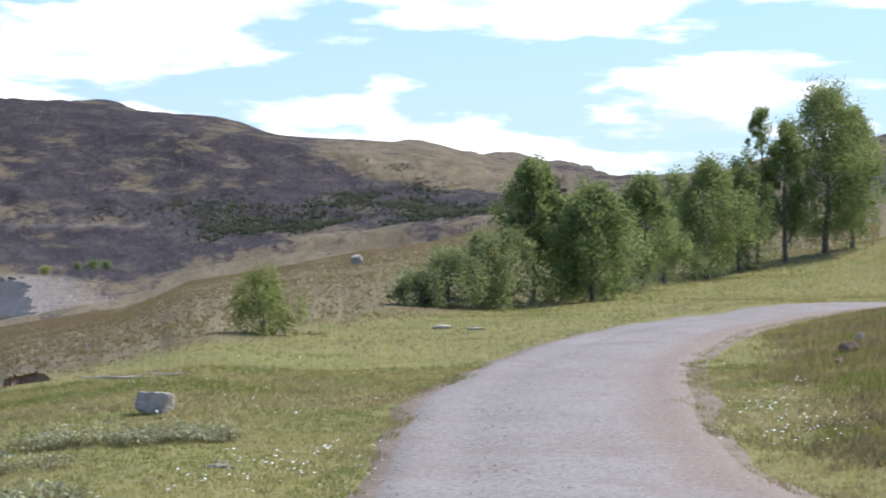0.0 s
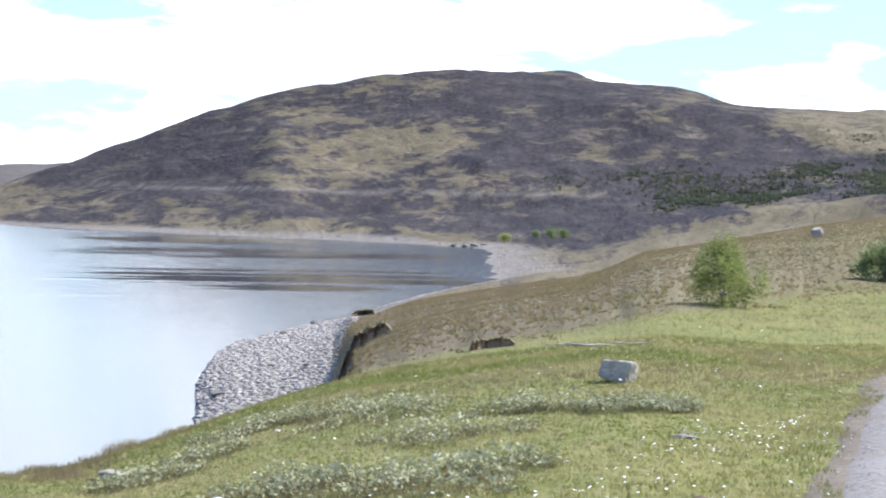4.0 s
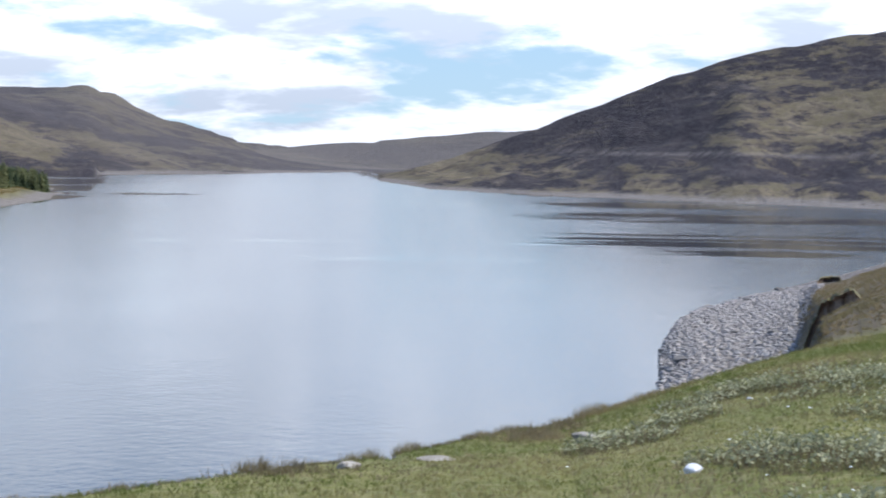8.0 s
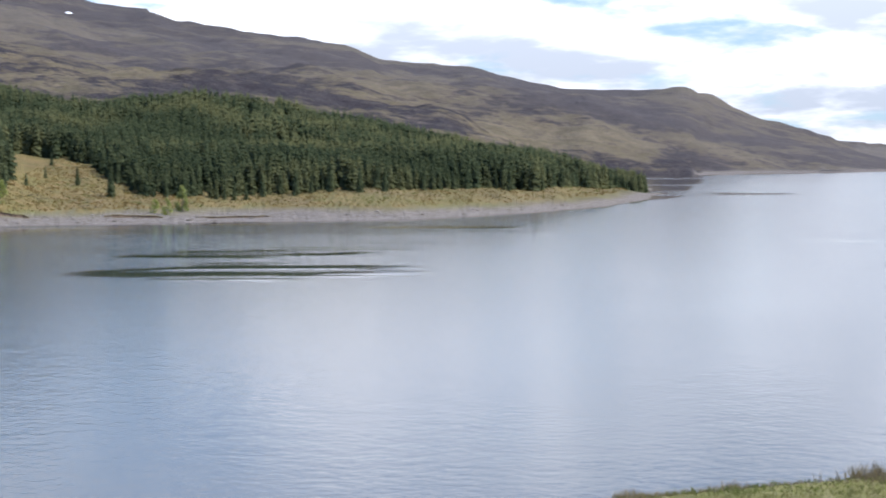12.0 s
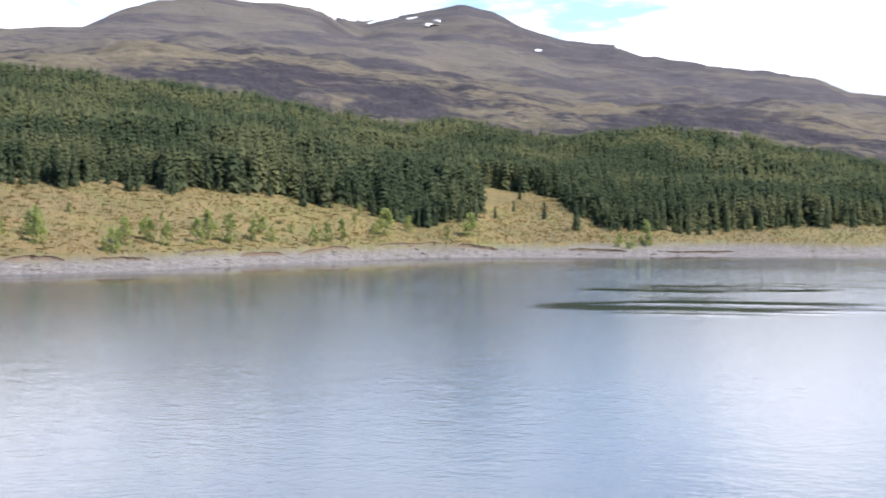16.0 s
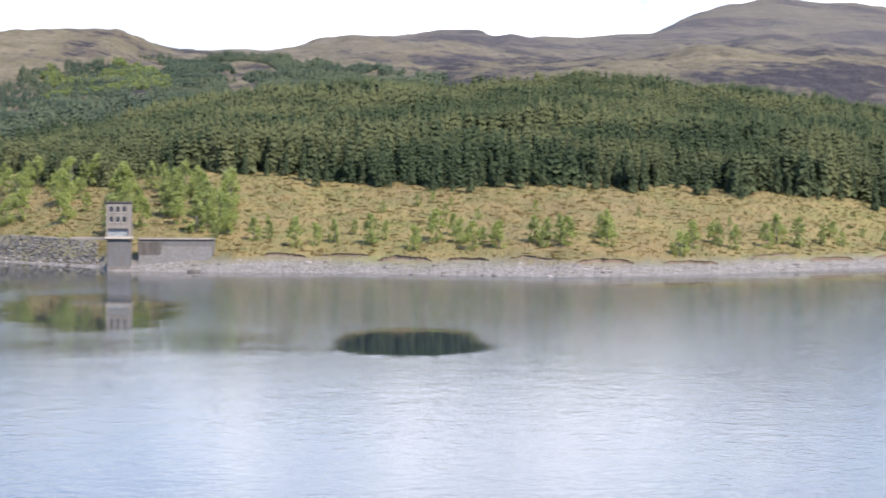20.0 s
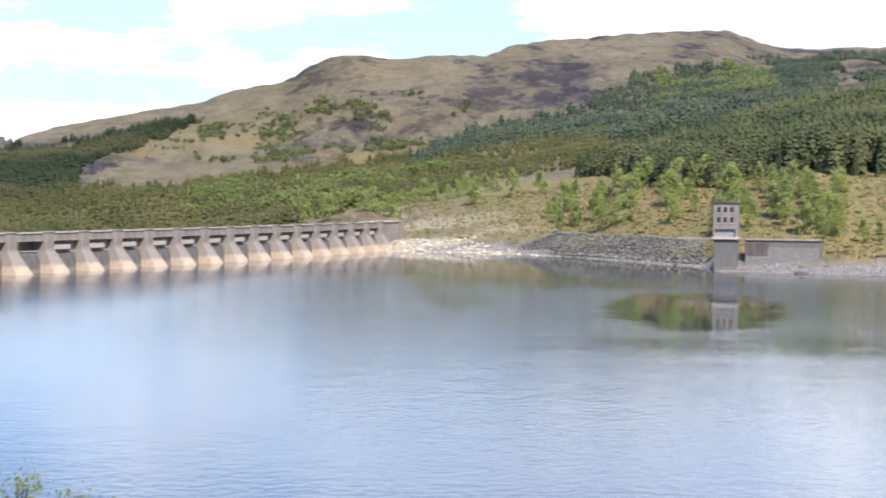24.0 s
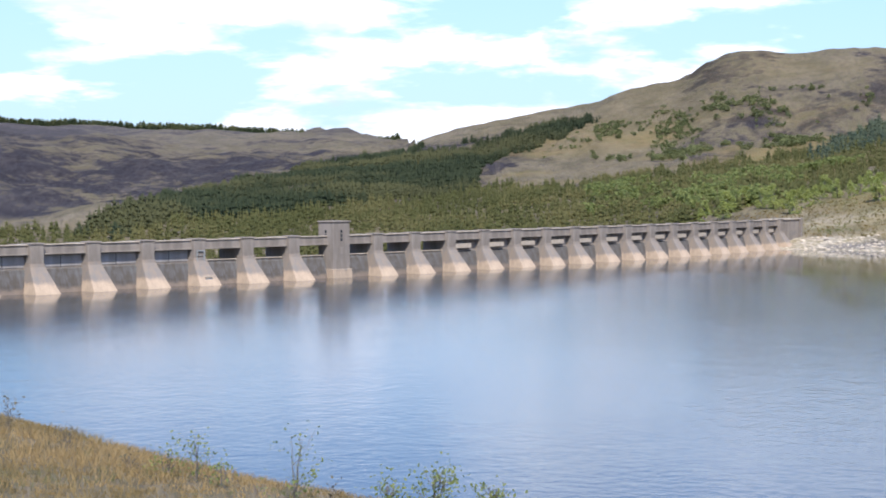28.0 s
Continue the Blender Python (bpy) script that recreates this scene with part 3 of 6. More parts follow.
def build_ground():
    azs = np.concatenate([np.arange(-180, -22, 6.0), np.arange(-22, 138, 0.22), np.arange(138, 180, 6.0)])
    rs = np.concatenate([np.linspace(0.0, 8, 13, endpoint=False), np.geomspace(8, 4900, 380)])
    A, R = np.meshgrid(azs, rs, indexing="ij")
    X, Y = -np.sin(np.radians(A)) * R, np.cos(np.radians(A)) * R
    Z = height(X, Y)
    na, nr = A.shape
    idx = np.arange(na * nr).reshape(na, nr)
    a, b = idx, np.roll(idx, -1, axis=0)
    faces = np.stack([a[:, :-1], b[:, :-1], b[:, 1:], a[:, 1:]], -1).reshape(-1, 4)[:, ::-1]
    verts = np.stack([X, Y, Z], -1).reshape(-1, 3)
    me = bpy.data.meshes.new("ground")
    me.vertices.add(len(verts))
    me.vertices.foreach_set("co", verts.astype(np.float32).ravel())
    me.loops.add(faces.size)
    me.loops.foreach_set("vertex_index", faces.ravel().astype(np.int32))
    me.polygons.add(len(faces))
    me.polygons.foreach_set("loop_start", np.arange(0, faces.size, 4, dtype=np.int32))
    me.polygons.foreach_set("use_smooth", np.ones(len(faces), bool))
    me.update(calc_edges=True)
    me.materials.append(M_GROUND)
    # what grows where: turf, bare stones, heather, with some haze and cloud shade
    brow = np.interp(A, *np.array(BROW).T[:2])
    wob = fractal(X / 6, Y / 6, 3, 3)
    lawn = np.clip((brow * 1.12 - R) / (brow * 0.14) + wob * 0.8, 0, 1) * np.interp(A, [95, 108], [1, 0.0])
    meadow = np.interp(A, [-16, -4, 5, 9, 12], [0.55, 0.5, 0.32, 0.2, 0]) * (R < 300) * (0.7 + 0.6 * fractal(X / 14, Y / 14, 3, 8))
    bank_grass = np.interp(A, [40.9, 41.5, 66, 98, 104, 107], [0, 0.34, 0.55, 0.55, 0.16, 0]) * (R < np.interp(A, [42, 58], [760, 480])) * (R > 180) * (0.8 + 1.6 * fractal(X / 12, Y / 12, 3, 2))
    golden = np.interp(A, [97, 101, 113, 114.5], [0, 0.6, 0.8, 0]) * (R > 600) * np.interp(Z, [30, 55], [1, 0.25]) * np.clip(0.55 + 1.9 * fractal(X / 60, Y / 60, 4, 28), 0, 1.25)
    golden = np.maximum(golden, np.interp(A, [40.9, 44, 60, 99, 106], [0, 0.4, 0.68, 0.68, 0]) * (R < np.interp(A, [42, 58], [760, 480])) * (R > 180) * (Z > 2.0))
    lawn = np.clip(np.maximum(lawn, np.maximum(meadow, bank_grass)), 0, 1)
    lawn = np.maximum(lawn, np.clip((7.0 - R) / 1.5, 0, 1))
    edge = np.interp(A, [14.8, 16.2, 26, 42, 60, 100, 106, 130], [0.9, 2.3, 1.5, 1.6, 1.9, 1.9, 2.6, 1.6])
    stones = np.clip((edge - Z) / 0.7 + wob * 0.7, 0, 1) * (Z > -6) * np.interp(A, [7.5, 10.5], [0, 1]) * (R > 34) * (R < np.interp(A, *np.array(FAR).T[:2]) * np.interp(A, [98, 104], [1.5, 1.06]))
    stones = np.maximum(stones, 0.25 * ((A > 98.5) & (A < 107) & (R > 300) & (R < 400)) * np.clip(0.7 + 1.5 * wob, 0, 1) * (Z > 0))
    # last ridge greyed with stone colour in place of distance haze
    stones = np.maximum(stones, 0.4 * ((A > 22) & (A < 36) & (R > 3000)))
    # heather by bearing; some hills get more, to look darkened by cloud shadow
    heath = np.interp(A, [-16, 0, 8, 14, 24, 32, 40, 60, 75, 100, 112, 120], [0.75, 0.9, 0.95, 1.05, 0.95, 0.75, 0.75, 0.7, 0.6, 0.5, 0.42, 0.72])
    # tan low slopes; heather thickens uphill, with cloud shadow painted in there
    low = np.interp(Z + 12 * fractal(X / 120, Y / 120, 3, 23), [0, 12, 30, 60], [0.65, 0.75, 1.15, 1.3])
    heath = heath * (1 + (low - 1) * np.interp(A, [15, 22, 31, 33], [0, 1, 1, 0]) * (R < 1500))
    # last ridge kept an even mauve, standing in for bluish haze
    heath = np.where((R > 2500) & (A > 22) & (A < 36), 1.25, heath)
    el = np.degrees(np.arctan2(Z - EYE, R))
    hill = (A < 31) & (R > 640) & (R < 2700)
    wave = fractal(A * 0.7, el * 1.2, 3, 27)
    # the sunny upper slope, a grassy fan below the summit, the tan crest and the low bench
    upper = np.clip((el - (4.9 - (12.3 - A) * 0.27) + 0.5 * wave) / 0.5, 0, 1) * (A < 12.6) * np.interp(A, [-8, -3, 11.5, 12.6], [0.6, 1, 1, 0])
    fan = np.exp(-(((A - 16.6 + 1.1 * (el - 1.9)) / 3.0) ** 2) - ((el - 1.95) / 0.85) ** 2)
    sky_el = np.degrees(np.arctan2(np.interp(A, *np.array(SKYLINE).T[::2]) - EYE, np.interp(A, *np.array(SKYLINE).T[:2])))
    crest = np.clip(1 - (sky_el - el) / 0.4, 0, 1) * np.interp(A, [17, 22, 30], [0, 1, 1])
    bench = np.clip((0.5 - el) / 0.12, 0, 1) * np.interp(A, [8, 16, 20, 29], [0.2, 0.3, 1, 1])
    # the 0.30 darkens the whole hill as cloud shade would
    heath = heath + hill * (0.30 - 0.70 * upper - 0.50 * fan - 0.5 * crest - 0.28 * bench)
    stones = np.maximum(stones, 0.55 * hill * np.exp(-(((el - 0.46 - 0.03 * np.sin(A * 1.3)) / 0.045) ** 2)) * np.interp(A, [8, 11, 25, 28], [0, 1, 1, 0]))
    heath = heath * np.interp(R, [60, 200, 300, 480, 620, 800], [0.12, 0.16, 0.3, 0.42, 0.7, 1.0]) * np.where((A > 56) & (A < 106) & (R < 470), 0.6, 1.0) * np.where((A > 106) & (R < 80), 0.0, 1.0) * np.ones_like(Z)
    sand = np.interp(A, [98.3, 100, 106.5, 109], [0, 1, 1, 0.6]) * np.clip((np.interp(A, *np.array(FAR).T[:2]) + 30 + 110 * fractal(X / 11, Y / 11, 4, 29) - R) / 26, 0, 1) * (R > 200) * (A > 98) * (A < 112)
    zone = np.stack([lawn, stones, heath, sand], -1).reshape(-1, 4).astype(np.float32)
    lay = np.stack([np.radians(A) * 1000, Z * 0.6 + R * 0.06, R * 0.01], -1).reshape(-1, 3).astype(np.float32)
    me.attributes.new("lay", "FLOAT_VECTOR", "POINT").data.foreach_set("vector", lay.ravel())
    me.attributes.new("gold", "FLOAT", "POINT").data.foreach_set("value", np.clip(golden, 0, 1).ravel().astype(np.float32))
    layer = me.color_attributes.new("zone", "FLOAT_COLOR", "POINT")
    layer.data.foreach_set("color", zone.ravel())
    return tagged(new("ground", me), "grassy bank, heather moor and bare hills round a lake", "ground", kind="structure")


build_ground()

# ---- the line of the dam: two legs that meet at the valve tower ----
KNEE, BAY = Vector((-210.0, -116.1)), 8.0


def dam_line(heading, bays):
    """Pier spots from the knee on, a bay apart, by the heading of each bay in degrees."""
    line = [KNEE.copy()]
    for k in range(bays):
        h = radians(heading(k))
        line.append(line[-1] + Vector((math.cos(h), math.sin(h))) * BAY)
    return line


WEST_LEG = dam_line(lambda k: 164.8 + 0.22 * k + 0.0225 * k * k, 17)  # bows gently away
EAST_LEG = dam_line(lambda k: -18.0, 10)

# calm reaches in the lee of the shores: width of the strip along the far shore, by bearing
LEE = [(12, 22), (20, 26), (26, 26), (30, 14), (33, 3), (41, 5), (45, 12), (52, 14), (58, 20), (62, 28), (66, 48), (72, 46), (79, 30), (86, 14), (91, 22), (94, 58), (99, 135), (105, 130), (108, 75), (111, 30), (114, 14), (130, 12)]
# glassy pools out of the wind: bearing, distance, half width, half depth, raggedness, calm at most
POOLS = [(83.9, 141, 6.4, 15, 0.14, 1), (94.2, 184, 10, 30, 0.3, 1), (92, 140, 20, 20, 0.4, 0.5), (55.4, 187, 18, 15, 0.36, 1), (54.0, 230, 15, 11, 0.36, 1), (57.0, 222, 9, 7, 0.42, 1),
         (49.6, 318, 20, 9, 0.42, 1), (39.6, 640, 42, 45, 0.5, 0.8), (20.2, 288, 36, 36, 0.42, 1), (20.5, 420, 48, 34, 0.42, 1), (22.0, 560, 66, 40, 0.42, 1)]


def wind_on(az, r):
    """How far the wind ruffles the water, 0 to 1."""
    x, y = -np.sin(np.radians(az)) * r, np.cos(np.radians(az)) * r
    across = np.radians(az) * r
    a_, w_ = np.array(LEE).T
    wide = np.interp(az, a_, w_) * (1 + 0.5 * value_noise(az * 0.45, r / 40, 61) + 0.3 * value_noise(az * 1.7, r / 14, 62))
    off = np.interp(az, *np.array(FAR).T[:2]) - r
    calm = np.clip((wide * 1.15 - off) / (wide * np.interp(az, [88, 94, 108, 112], [0.4, 0.7, 0.7, 0.4]) + 2), 0, 1)
    frayed = 1.5 * fractal(across / 30, r / 9, 4, 64)
    for a0, r0, half, deep, fray, most in POOLS:
        d = np.hypot(np.radians(az - a0) * r / half, (r - r0) / deep) + frayed * fray
        calm = np.maximum(calm, most * np.clip((1.12 - d) / (0.3 + 0.5 * (most < 1)), 0, 1))
    # thin streaks of wind across the calm
    streak = fractal(across / 60 + 0.6 * fractal(x / 40, y / 40, 2, 66), r / 6.0 + across / 160, 3, 65)
    cut = np.clip((streak - np.interp(az, [60, 66], [0.17, 0.07])) / 0.1, 0, 1) * np.interp(az, [60, 66, 80, 90, 95, 104, 110], [1, 0.85, 0.8, 0.7, 0.2, 0.12, 0.4]) * np.clip((r - 130) / 60, 0, 1)
    calm = calm * (1 - 0.8 * cut)
    calm = np.maximum(calm, 0.35 * np.clip((-0.25 - streak) / 0.25, 0, 1) * np.clip((r - 150) / 80, 0, 1))
    return 1 - 0.94 * calm


def build_water():
    last = WEST_LEG[-1] + (WEST_LEG[-1] - WEST_LEG[-2]) * 1.6
    edge = [(-4600, 4600), (-4600, -60), (last.x, last.y + 0.9)] + [(p.x + 0.15, p.y + 0.8) for p in WEST_LEG[::-1]] + [(p.x + 0.25, p.y + 0.75) for p in EAST_LEG[1:]] + [(1500, EAST_LEG[-1].y + 0.8), (1500, 4600)]
    azs = np.concatenate([np.arange(-180, -20, 4.0), np.arange(-20, 9, 1.0), np.arange(9, 135, 0.33), np.arange(135, 180, 1.5)])
    ux, uy = -np.sin(np.radians(azs)), np.cos(np.radians(azs))
    reach = np.full(len(azs), 9000.0)
    for (x0, y0), (x1, y1) in zip(edge, edge[1:] + edge[:1]):
        ex, ey = x1 - x0, y1 - y0
        den = ux * ey - uy * ex
        with np.errstate(divide="ignore", invalid="ignore"):
            t, u = (x0 * ey - y0 * ex) / den, (x0 * uy - y0 * ux) / den
        reach = np.where((t > 0) & (u >= -1e-6) & (u <= 1 + 1e-6), np.minimum(reach, t), reach)
    base = np.concatenate([np.linspace(4, 60, 10, endpoint=False), np.arange(60, 400, 2.2), np.geomspace(400, 7000, 60)])
    A, R = np.meshgrid(azs, base, indexing="ij")
    R = np.minimum(R, reach[:, None])
    W = wind_on(A, R)
    v = np.stack([-np.sin(np.radians(A)) * R, np.cos(np.radians(A)) * R, 0 * R], -1).reshape(-1, 3)
    idx = np.arange(A.size).reshape(A.shape)
    nxt = np.roll(idx, -1, axis=0)
    f = np.stack([idx[:, :-1], idx[:, 1:], nxt[:, 1:], nxt[:, :-1]], -1)
    Rn = np.roll(R, -1, axis=0)
    whole = (R[:, 1:] - R[:, :-1] > 1e-3) | (Rn[:, 1:] - Rn[:, :-1] > 1e-3)
    f = f[whole][:, ::-1]
    me = bpy.data.meshes.new("water")
    me.vertices.add(len(v))
    me.vertices.foreach_set("co", v.astype(np.float32).ravel())
    me.loops.add(f.size)
    me.loops.foreach_set("vertex_index", f.ravel().astype(np.int32))
    me.polygons.add(len(f))
    me.polygons.foreach_set("loop_start", np.arange(0, f.size, 4, dtype=np.int32))
    me.polygons.foreach_set("use_smooth", np.ones(len(f), bool))
    me.attributes.new("wind", "FLOAT", "POINT").data.foreach_set("value", W.ravel().astype(np.float32))
    me.validate()
    me.update(calc_edges=True)
    me.materials.append(M_WATER)
    return tagged(new("water", me), "calm blue-grey lake water with wind streaks and reflections", "lake", kind="structure")


build_water()

# gravel track that bends away along the bank
ROAD = [(9.0, -16.0, 1.6), (5.6, -8.0, 1.6), (3.0, -1.0, 1.6), (1.4, 6.0, 1.62), (0.9, 12.0, 1.65), (1.1, 18.0, 1.65), (2.0, 25.0, 1.65), (4.2, 34.0, 1.7), (7.6, 43.0, 1.8), (13.0, 52.5, 2.0), (22.0, 60.0, 2.2), (34.0, 64.0, 2.3)]


def build_road(name, label, mat, spread, lift):
    p = np.array(ROAD)
    t, fine = np.arange(len(p)), np.linspace(0, len(p) - 1, 240)
    c = np.stack([np.interp(fine, t, p[:, k]) for k in range(3)], 1)
    for _ in range(60):
        c[1:-1] = (c[:-2] + 2 * c[1:-1] + c[2:]) / 4
    d = np.gradient(c[:, :2], axis=0)
    n = np.stack([d[:, 1], -d[:, 0]], 1) / np.linalg.norm(d, axis=1)[:, None]
    cross = np.linspace(-1, 1, 17)
    wob = spread * (1 + (0.10 if spread < 1 else 0.2) * fractal(fine * 2.1, fine * 0 + 3 + spread, 3, 4))
    xy = c[:, None, :2] + n[:, None] * (cross[None, :] * (c[:, 2] * wob)[:, None])[..., None]
    crown = 0.05 * (1 - cross**2) - 0.035 * np.exp(-(((np.abs(cross) - 0.5) / 0.16) ** 2))
    z = height(xy[..., 0], xy[..., 1]) + lift + crown - 0.12 * (np.abs(cross) > 0.97)
    verts = np.concatenate([xy, z[..., None]], -1).reshape(-1, 3)
    k = len(cross)
    faces = [(i * k + j, i * k + j + 1, (i + 1) * k + j + 1, (i + 1) * k + j) for i in range(len(c) - 1) for j in range(k - 1)]
    me = mesh_of(name, verts, faces, mat, True)
    bare = np.clip((cross - 0.1) / 0.8, 0, 1)[None, :] * np.ones((len(c), 1)) + 0.5 * (cross < -0.85)[None, :]
    me.attributes.new("bare", "FLOAT", "POINT").data.foreach_set("value", bare.ravel().astype(np.float32))
    return tagged(new(name, me), label, "road", kind="structure")


build_road("road", "pale grey gravel track bending along the grassy bank", M_GRAVEL, 0.97, 0.06)
build_road("verge", "bare brown earth along the edges of a gravel track", M_SOIL, 1.1, 0.035)

# ---- helpers for things ----
def empty(name, m, label, category, group="", kind=""):
    ob = new(name)
    ob.matrix_world = m
    return tagged(ob, label, category, group, kind)


def part(name, me, parent, label="", m=None):
    ob = new(name, me)
    ob.parent = parent
    if m is not None:
        ob.matrix_basis = m
    return tagged(ob, label)


def prism(name, outline, x0, x1, mat, bevel=0.04):
    """A solid whose side outline (y, z) runs from x0 to x1."""
    bm = bmesh.new()
    a = [bm.verts.new((x0, y, z)) for y, z in outline]
    b = [bm.verts.new((x1, y, z)) for y, z in outline]
    n = len(outline)
    bm.faces.new(a)
    bm.faces.new(b[::-1])
    for k in range(n):
        bm.faces.new((a[k], b[k], b[(k + 1) % n], a[(k + 1) % n]))
    bmesh.ops.recalc_face_normals(bm, faces=bm.faces)
    if bevel:
        bmesh.ops.bevel(bm, geom=bm.edges[:], offset=bevel, segments=1, affect="EDGES", clamp_overlap=True)
    me = bpy.data.meshes.new(name)
    bm.to_mesh(me)
    bm.free()
    me.materials.append(mat)
    return me


def block(name, x0, x1, y0, y1, z0, z1, mat, bevel=0.03):
    return prism(name, [(y0, z0), (y1, z0), (y1, z1), (y0, z1)], x0, x1, mat, bevel)


def loft(name, rings, mat):
    """A tapering pier foot from rings of (height, half width, reach)."""
    v, f = [], []
    for z, half, out in rings:
        c = 0.12
        v += [(-half, -0.4, z), (-half, out - c, z), (-half + c, out, z), (half - c, out, z), (half, out - c, z), (half, -0.4, z)]
    for k in range(len(rings) - 1):
        f += [(k * 6 + s, k * 6 + (s + 1) % 6, k * 6 + 6 + (s + 1) % 6, k * 6 + 6 + s) for s in range(6)]
    f += [tuple(range(6)), tuple((len(rings) - 1) * 6 + s for s in range(6))]
    bm = bmesh.new()
    vs = [bm.verts.new(p) for p in v]
    for q in f:
        bm.faces.new([vs[i] for i in q])
    bmesh.ops.recalc_face_normals(bm, faces=bm.faces)
    me = bpy.data.meshes.new(name)
    bm.to_mesh(me)
    bm.free()
    me.materials.append(mat)
    return me


# ---- the dam ----
WEIR = [(-7.0, -9.0), (1.6, -9.0), (1.1, -1.0), (0.75, 1.0), (0.2, 2.6), (-0.1, 3.0), (-1.4, 2.9), (-5.5, -4.0)]
WALL = [(-6.0, -9.0), (1.5, -9.0), (1.0, -1.0), (0.65, 1.0), (0.15, 2.75), (0.0, 2.85), (0.0, 4.42), (-0.3, 4.5), (-2.8, 4.5), (-3.0, -5.0)]
NOSE = [(-9.0, 2.3, 6.0), (-0.2, 1.75, 3.7), (0.5, 1.6, 3.25), (1.2, 1.45, 2.75), (1.9, 1.3, 2.25), (2.6, 1.14, 1.75), (3.1, 1.02, 1.45), (3.5, 0.98, 1.36)]  # height, half width, reach


def dam_leg(line, open_bays, flip, slab, end_long):
    """One leg along its pier spots; in each bay x runs along it and y points out over the lake."""
    bays, L, w = len(line) - 1, BAY, 0.95
    spots = []
    for p, q in zip(line, line[1:]):
        spots.append(Matrix.Translation((p.x, p.y, 0)) @ Matrix.Rotation(math.atan2(q.y - p.y, q.x - p.x), 4, "Z") @ Matrix.Diagonal((1, -1 if flip else 1, 1, 1)))
    m = spots[0]
    back = m.inverted()
    spots = [back @ a for a in spots]
    spots.append(spots[-1] @ Matrix.Translation((L, 0, 0)))
    dam = empty("dam", m, "weathered brown-grey concrete dam with piers, spillway bays and a parapet", "dam")
    weir, wall = prism("weir", WEIR, w, L - w, M_WEIR, 0), prism("bay_wall", WALL, w, L - w, M_CONCRETE, 0)
    foot = prism("wall_foot", [(-0.2, -9.0), (1.62, -9.0), (1.12, -0.9), (0.77, 1.02), (0.27, 2.72), (-0.2, 2.95)], w, L - w, M_WEIR, 0)
    panel = block("bay_panel", w + 0.05, w + (L - 2 * w) * 0.72, -0.02, 0.66, 3.25, 3.92, M_PALE, 0.03) if slab else block("bay_panel", w + 0.02, L - w - 0.02, -0.02, 0.06, 3.05, 4.38, M_PANEL, 0.02)
    joint = block("joint", L * 0.5 - 0.05, L * 0.5 + 0.05, 0.0, 0.09, 3.0, 4.4, M_DARK, 0)
    sill = block("sill", w, L - w, -1.5, 0.12, 3.0, 3.14, M_PALE)
    nose = loft("pier_nose", NOSE, M_NOSE)
    shaft = block("pier_shaft", -w + 0.04, w - 0.04, -3.6, 1.3, 2.5, 5.72, M_CONCRETE, 0.05)
    cap = block("pier_cap", -w - 0.05, w + 0.05, -0.3, 1.4, 5.72, 5.9, M_CONCRETE, 0.03)
    beam = block("parapet", w - 0.1, L - w + 0.1, 0.35, 0.68, 4.62, 5.62, M_CONCRETE, 0.03)
    coping = block("coping", w - 0.1, L - w + 0.1, 0.28, 0.82, 5.62, 5.76, M_PALE, 0.02)
    ledge = block("ledge", w - 0.1, L - w + 0.1, 0.3, 0.86, 4.5, 4.66, M_CONCRETE, 0.02)
    deck = block("deck", w - 0.1, L - w + 0.1, -3.4, 0.34, 4.5, 4.85, M_CONCRETE, 0.02)
    rear = block("rear_parapet", w - 0.1, L - w + 0.1, -3.6, -3.3, 4.85, 5.62, M_CONCRETE, 0.02)
    for k in range(bays):
        at = spots[k]
        if k in open_bays:
            part("weir", weir, dam, "dark wet spillway face", at)
            part("sill", sill, dam, "pale spillway crest", at)
        else:
            part("bay_wall", wall, dam, "", at)
            part("wall_foot", foot, dam, "dark waterworn foot of the wall", at)
            part("bay_panel", panel, dam, "pale slab set into the bay" if slab else "plain grey upper panel of the bay", at)
            if not slab:
                part("joint", joint, dam, "dark vertical joint", at)
        for name, me in (("parapet", beam), ("coping", coping), ("ledge", ledge), ("deck", deck), ("rear_parapet", rear)):
            part(name, me, dam, "", at)
    for at in spots[1:]:
        part("pier_nose", nose, dam, "pale sloping pier nose", at)
        part("pier_shaft", shaft, dam, "", at)
        part("pier_cap", cap, dam, "", at)
    part("abutment", block("abutment", w - 0.1, end_long, -3.6, 0.6, -6, 5.6, M_CONCRETE, 0.05), dam, "plain concrete end wall", spots[-1])
    part("abutment_coping", block("abutment_coping", w - 0.1, end_long + 0.1, -3.7, 0.82, 5.6, 5.76, M_PALE, 0.03), dam, "", spots[-1])
    part("end_post", block("end_post", end_long - 0.2, end_long + 1.0, -0.6, 0.9, -2, 5.9, M_CONCRETE, 0.03), dam, "", spots[-1])
    return dam


M_PANEL = make_concrete("pale_grey_concrete", (0.33, 0.30, 0.275), (0.25, 0.222, 0.20), 0.4)
dam_leg(WEST_LEG, {0, 1, 2}, True, True, 12.5)
east, east_bay = dam_leg(EAST_LEG, {0, 1, 2}, False, False, 6.0), BAY


